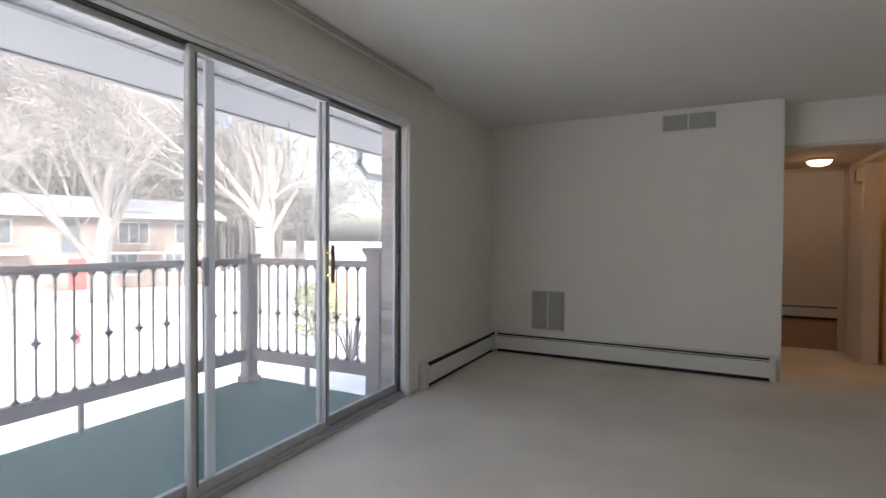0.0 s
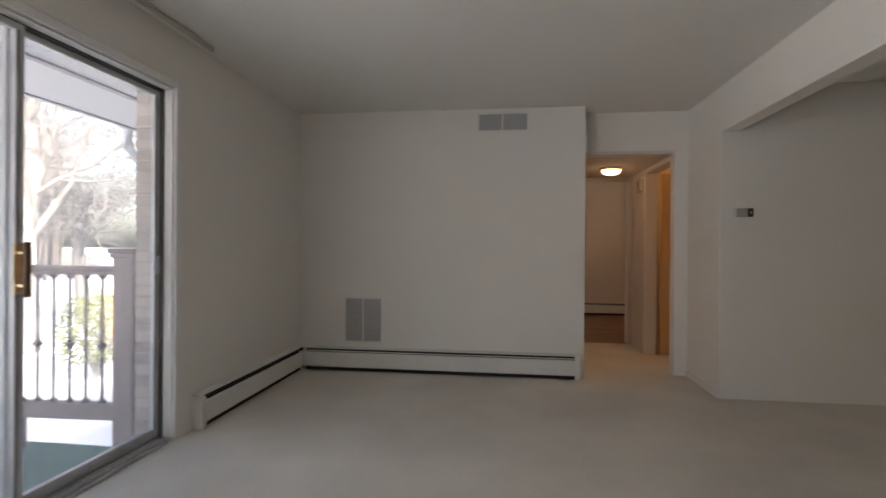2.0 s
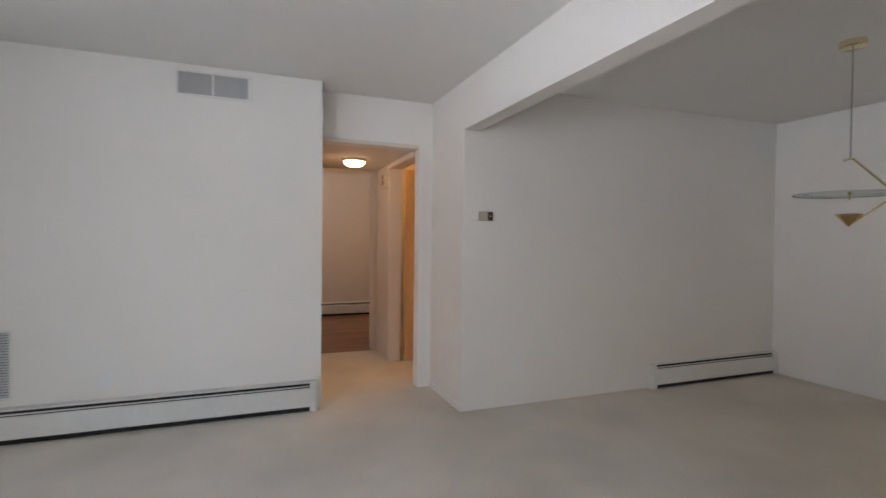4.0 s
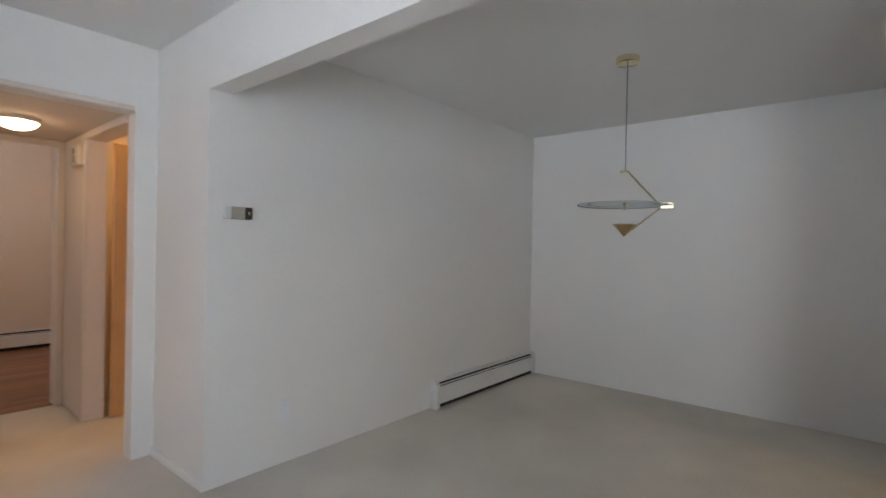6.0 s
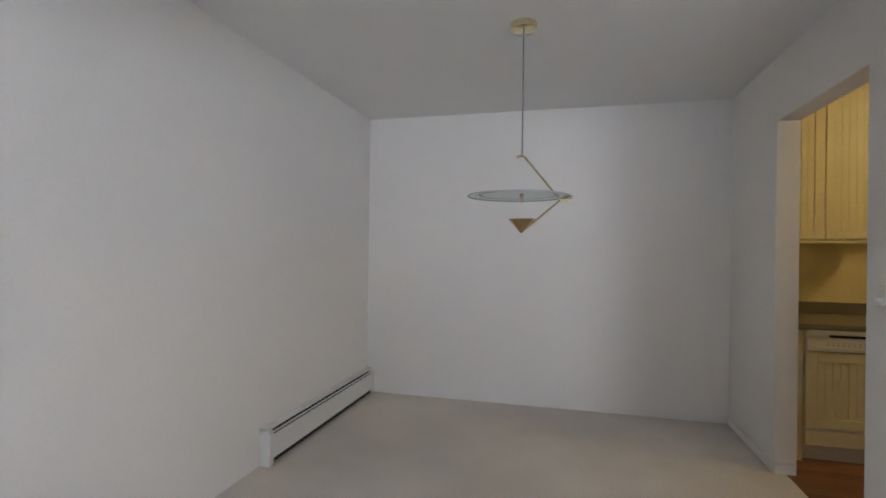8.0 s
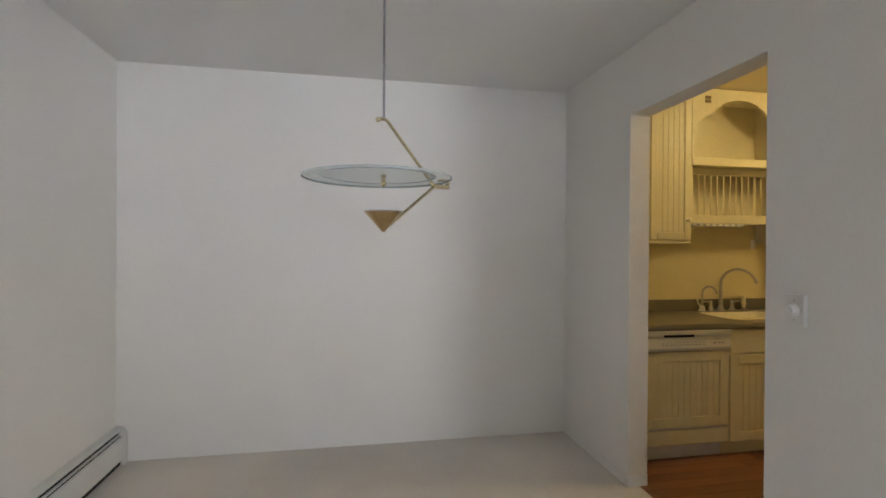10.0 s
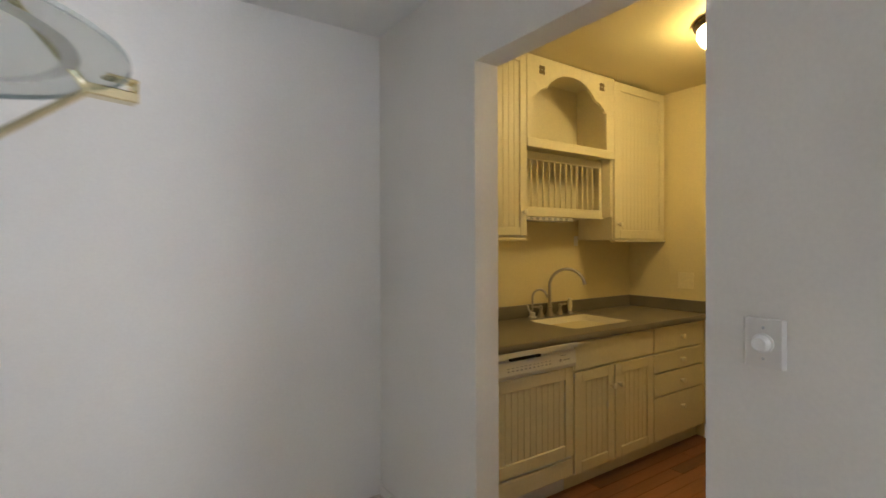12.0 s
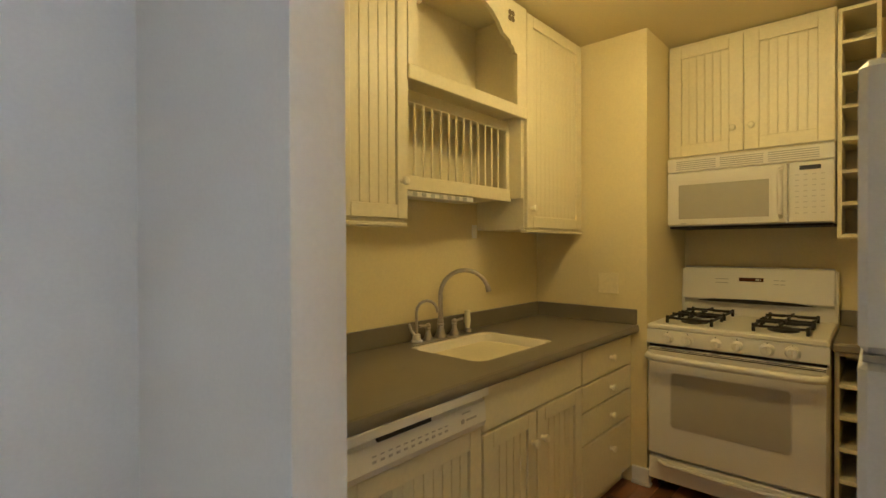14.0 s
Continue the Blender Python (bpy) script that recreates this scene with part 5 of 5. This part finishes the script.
for cx in (0.185, 0.575):
    for cy in (D + 0.135, D + 0.405):
        br = part("burner", lathe(bmesh.new(), [(0, 0.874), (0.062, 0.874), (0.066, 0.878), (0.045, 0.880), (0.042, 0.890), (0.030, 0.894), (0, 0.896)], pose(cx, cy, 0)), CAST, st, "black gas burner", True)
        g = bmesh.new()
        s, zt2 = 0.105, 0.912
        for dx, dy in ((1, 0), (-1, 0), (0, 1), (0, -1)):
            box(g, (cx + dx * 0.03 - 0.005 - abs(dy) * 0, cy + dy * 0.03 - 0.005, zt2 - 0.006), (cx + dx * s + 0.005, cy + dy * s + 0.005, zt2 + 0.006)) if dx + dy > 0 else box(g, (cx + dx * s - 0.005, cy + dy * s - 0.005, zt2 - 0.006), (cx + dx * 0.03 + 0.005, cy + dy * 0.03 + 0.005, zt2 + 0.006))
        for x0, x1, y0, y1 in ((-s, s, -s - 0.005, -s + 0.005), (-s, s, s - 0.005, s + 0.005), (-s - 0.005, -s + 0.005, -s, s), (s - 0.005, s + 0.005, -s, s)):
            box(g, (cx + x0, cy + y0, zt2 - 0.016), (cx + x1, cy + y1, zt2 - 0.004), 0.002)
        for dx in (-s, s):
            for dy in (-s, s):
                box(g, (cx + dx - 0.007, cy + dy - 0.007, 0.8745), (cx + dx + 0.007, cy + dy + 0.007, zt2 + 0.002), 0.002)
        part("grate", g, CAST, br, "black cast-iron grate")

mw = thing("microwave", SOUTH, "bisque over-the-range microwave oven under a cabinet", "microwave")
MY = -0.335
part("body", boxes(((0, MY, 1.392), (W, -0.006, 1.778)), bevel=0.003), APPL, mw)
part("underside", boxes(((0.01, MY - 0.01, 1.380), (W - 0.01, -0.02, 1.392))), CAST, mw, "dark vent underside")
gr = part("top_grille", boxes(((0, MY - 0.030, 1.700), (W, MY - 0.001, 1.778)), bevel=0.005), APPL, mw)
for k in range(5):
    for h0, h1 in ((0.05, 0.25), (0.27, 0.47), (0.49, 0.70)):
        part("louvre_slot", boxes(((h0, MY - 0.0312, 1.712 + 0.011 * k), (h1, MY - 0.0295, 1.717 + 0.011 * k))), MARK, gr)
md = part("door", boxes(((0.002, MY - 0.036, 1.396), (0.572, MY - 0.001, 1.696)), bevel=0.006), APPL, mw)
part("window_frame", boxes(((0.045, MY - 0.0385, 1.418), (0.505, MY - 0.0355, 1.642)), bevel=0.001), APPL, md)
part("door_window", boxes(((0.064, MY - 0.0402, 1.432), (0.496, MY - 0.038, 1.624)), bevel=0.001), SMOKE, md, "smoked door window")
part("badge", boxes(((0.075, MY - 0.0372, 1.405), (0.105, MY - 0.0355, 1.410))), MARK, md)
hd = bmesh.new()
sweep(hd, [(0.545, MY - 0.036, 1.425), (0.545, MY - 0.060, 1.440), (0.545, MY - 0.066, 1.55), (0.545, MY - 0.060, 1.66), (0.545, MY - 0.036, 1.672)], [0.010, 0.012, 0.013, 0.012, 0.010], 10)
part("handle", hd, APPL, md, "upright curved handle", True)
cpn = part("control_panel", boxes(((0.576, MY - 0.034, 1.396), (W - 0.002, MY - 0.001, 1.696)), bevel=0.005), APPL, mw)
part("display", boxes(((0.622, MY - 0.0355, 1.655), (0.706, MY - 0.0335, 1.676)), bevel=0.001), mat("dark_lcd", (0.05, 0.055, 0.07), 0.2), cpn, "dark display")
kb = None
for r in range(8):
    for c in range(4):
        if kb is None:
            kb = part("key", boxes(((-0.008, -0.0008, -0.0025), (0.008, 0.0, 0.0025))), KEYM, cpn)
            kb.matrix_basis = pose(0.612 + 0.034 * c, MY - 0.034, 1.632 - 0.027 * r)
        else:
            again(kb, pose(0.612 + 0.034 * c, MY - 0.034, 1.632 - 0.027 * r))

us = thing("wall_cabinet", SOUTH, "cream beadboard two-door cabinet over the microwave", "kitchen cabinet", group="wall cabinets")
CY = -0.325
part("body", boxes(((0.0, CY, 1.784), (W + 0.002, -0.004, 2.434))), CREAM, us)
bead_door(us, 0.004, 0.376, 1.790, 2.415, CY, (0.330, 1.915), 0.066)
bead_door(us, 0.382, W - 0.002, 1.790, 2.415, CY, (0.416, 1.915), 0.066)


def wine_rack(m, w, d, z0, z1, n, label):
    r = thing("wine_rack", m, label, "wine rack", group="wine racks")
    part("side", boxes(((0, -d, z0), (0.018, -0.004, z1)), bevel=0.002), CREAM, r)
    part("side", boxes(((w - 0.018, -d, z0), (w, -0.004, z1)), bevel=0.002), CREAM, r)
    part("back", boxes(((0.018, -0.016, z0), (w - 0.018, -0.004, z1))), CREAM, r)
    for k in range(n + 1):
        z = z0 + (z1 - z0 - 0.018) * k / n
        part("shelf", boxes(((0.018, -d, z), (w - 0.018, -0.016, z + 0.018)), bevel=0.002), CREAM, r)
    return r


wine_rack(SOUTH @ pose(W + 0.006, 0, 0), 0.158, 0.345, 1.318, 2.410, 7, "tall narrow cream cubby rack beside the wall cabinet")
wine_rack(SOUTH @ pose(W + 0.010, 0, 0), 0.160, 0.600, 0.10, 0.815, 5, "narrow cream base cubby rack beside the stove")
sc = thing("worktop", SOUTH @ pose(W + 0.004, 0, 0.857), "short grey worktop piece beside the stove", "worktop")
part("slab", boxes(((0.0, -0.63, -0.040), (0.19, -0.004, 0.0)), bevel=0.008), COUNTER, sc)
part("backsplash", boxes(((0.0, -0.022, 0.0), (0.19, -0.004, 0.083)), bevel=0.003), COUNTER, sc)
knob(thing("rack_knob", SOUTH @ pose(W + 0.13, -0.60, 0.55), "round cream knob on the cubby rack", "knob"), 0, 0, 0, 0.018)

fg = thing("refrigerator", pose(4.639, -4.084, 0), "white top-freezer refrigerator with grey gasket line", "refrigerator")
FRIDGE = mat("white_fridge_enamel", (0.70, 0.71, 0.71), 0.38, vary=0.03, scale=2, grain=180, bump=0.08)
part("cabinet", boxes(((0, -0.72, 0.03), (0.675, 0, 1.62)), bevel=0.01), FRIDGE, fg)
part("freezer_door", boxes(((0.695, -0.722, 1.086), (0.782, 0.002, 1.628)), bevel=0.014), FRIDGE, fg)
part("fridge_door", boxes(((0.695, -0.722, 0.09), (0.782, 0.002, 1.070)), bevel=0.014), FRIDGE, fg)
part("gasket", boxes(((0.675, -0.712, 1.094), (0.695, -0.010, 1.618)), ((0.675, -0.712, 0.10), (0.695, -0.010, 1.062))), MARK, fg, "grey door gasket")
part("hinge", boxes(((0.64, -0.05, 1.6205), (0.75, -0.01, 1.637)), bevel=0.003), MARK, fg)
part("middle_hinge", boxes(((0.66, -0.06, 1.0715), (0.775, 0.001, 1.0845))), MARK, fg, "grey middle hinge")
part("plinth", boxes(((0.03, -0.70, 0.0), (0.68, -0.02, 0.03)), ((0.68, -0.71, 0.02), (0.70, -0.01, 0.085))), BLACK, fg)


# ---- plank floors ----
def planks(name, x0, x1, y0, y1, along, w, length, seed, label):
    base = structure(name, boxes(((x0, y0, -0.12), (x1, y1, -0.008))), JOINT, label, "floor")
    rnd = random.Random(seed)
    p0, p1, q0, q1 = (x0, x1, y0, y1) if along == "x" else (y0, y1, x0, x1)
    cache = {}
    q = q0
    while q < q1 - 0.005:
        qe = min(q + w, q1)
        p = p0
        cut = p0 + rnd.uniform(0.2, length)
        while p < p1 - 0.005:
            pe = min(cut, p1)
            L, B = round(pe - p - 0.0016, 4), round(qe - q - 0.0016, 4)
            a, b = ((p, q), (L, B)) if along == "x" else ((q, p), (B, L))
            bm = boxes(((0, 0, -0.0085), (b[0], b[1], 0.0)), bevel=0.0008)
            if along == "y":
                bmesh.ops.rotate(bm, verts=bm.verts[:], matrix=Matrix.Rotation(radians(-90), 3, "Z"))
                o = part("plank", bm, PLANK, base)
                o.matrix_basis = pose(a[0], a[1], 0, 0, 0, 90)
            else:
                o = part("plank", bm, PLANK, base)
                o.matrix_basis = pose(a[0], a[1], 0)
            p, cut = pe, pe + length * rnd.uniform(0.7, 1.2)
        q = qe


planks("floor_kitchen", 4.60, 6.98, -6.24, -3.42, "y", 0.083, 1.1, 4, "glossy reddish oak strip floor in the kitchen")
planks("floor_bedroom", 1.0, 5.1, 1.755, 4.45, "x", 0.083, 1.2, 6, "glossy reddish oak strip floor in the bedroom")
structure("floor_bedroom_rest", boxes(((0.0, 1.755, -0.12), (1.0, 4.45, -0.001))), PLANK, "reddish oak floor", "floor")
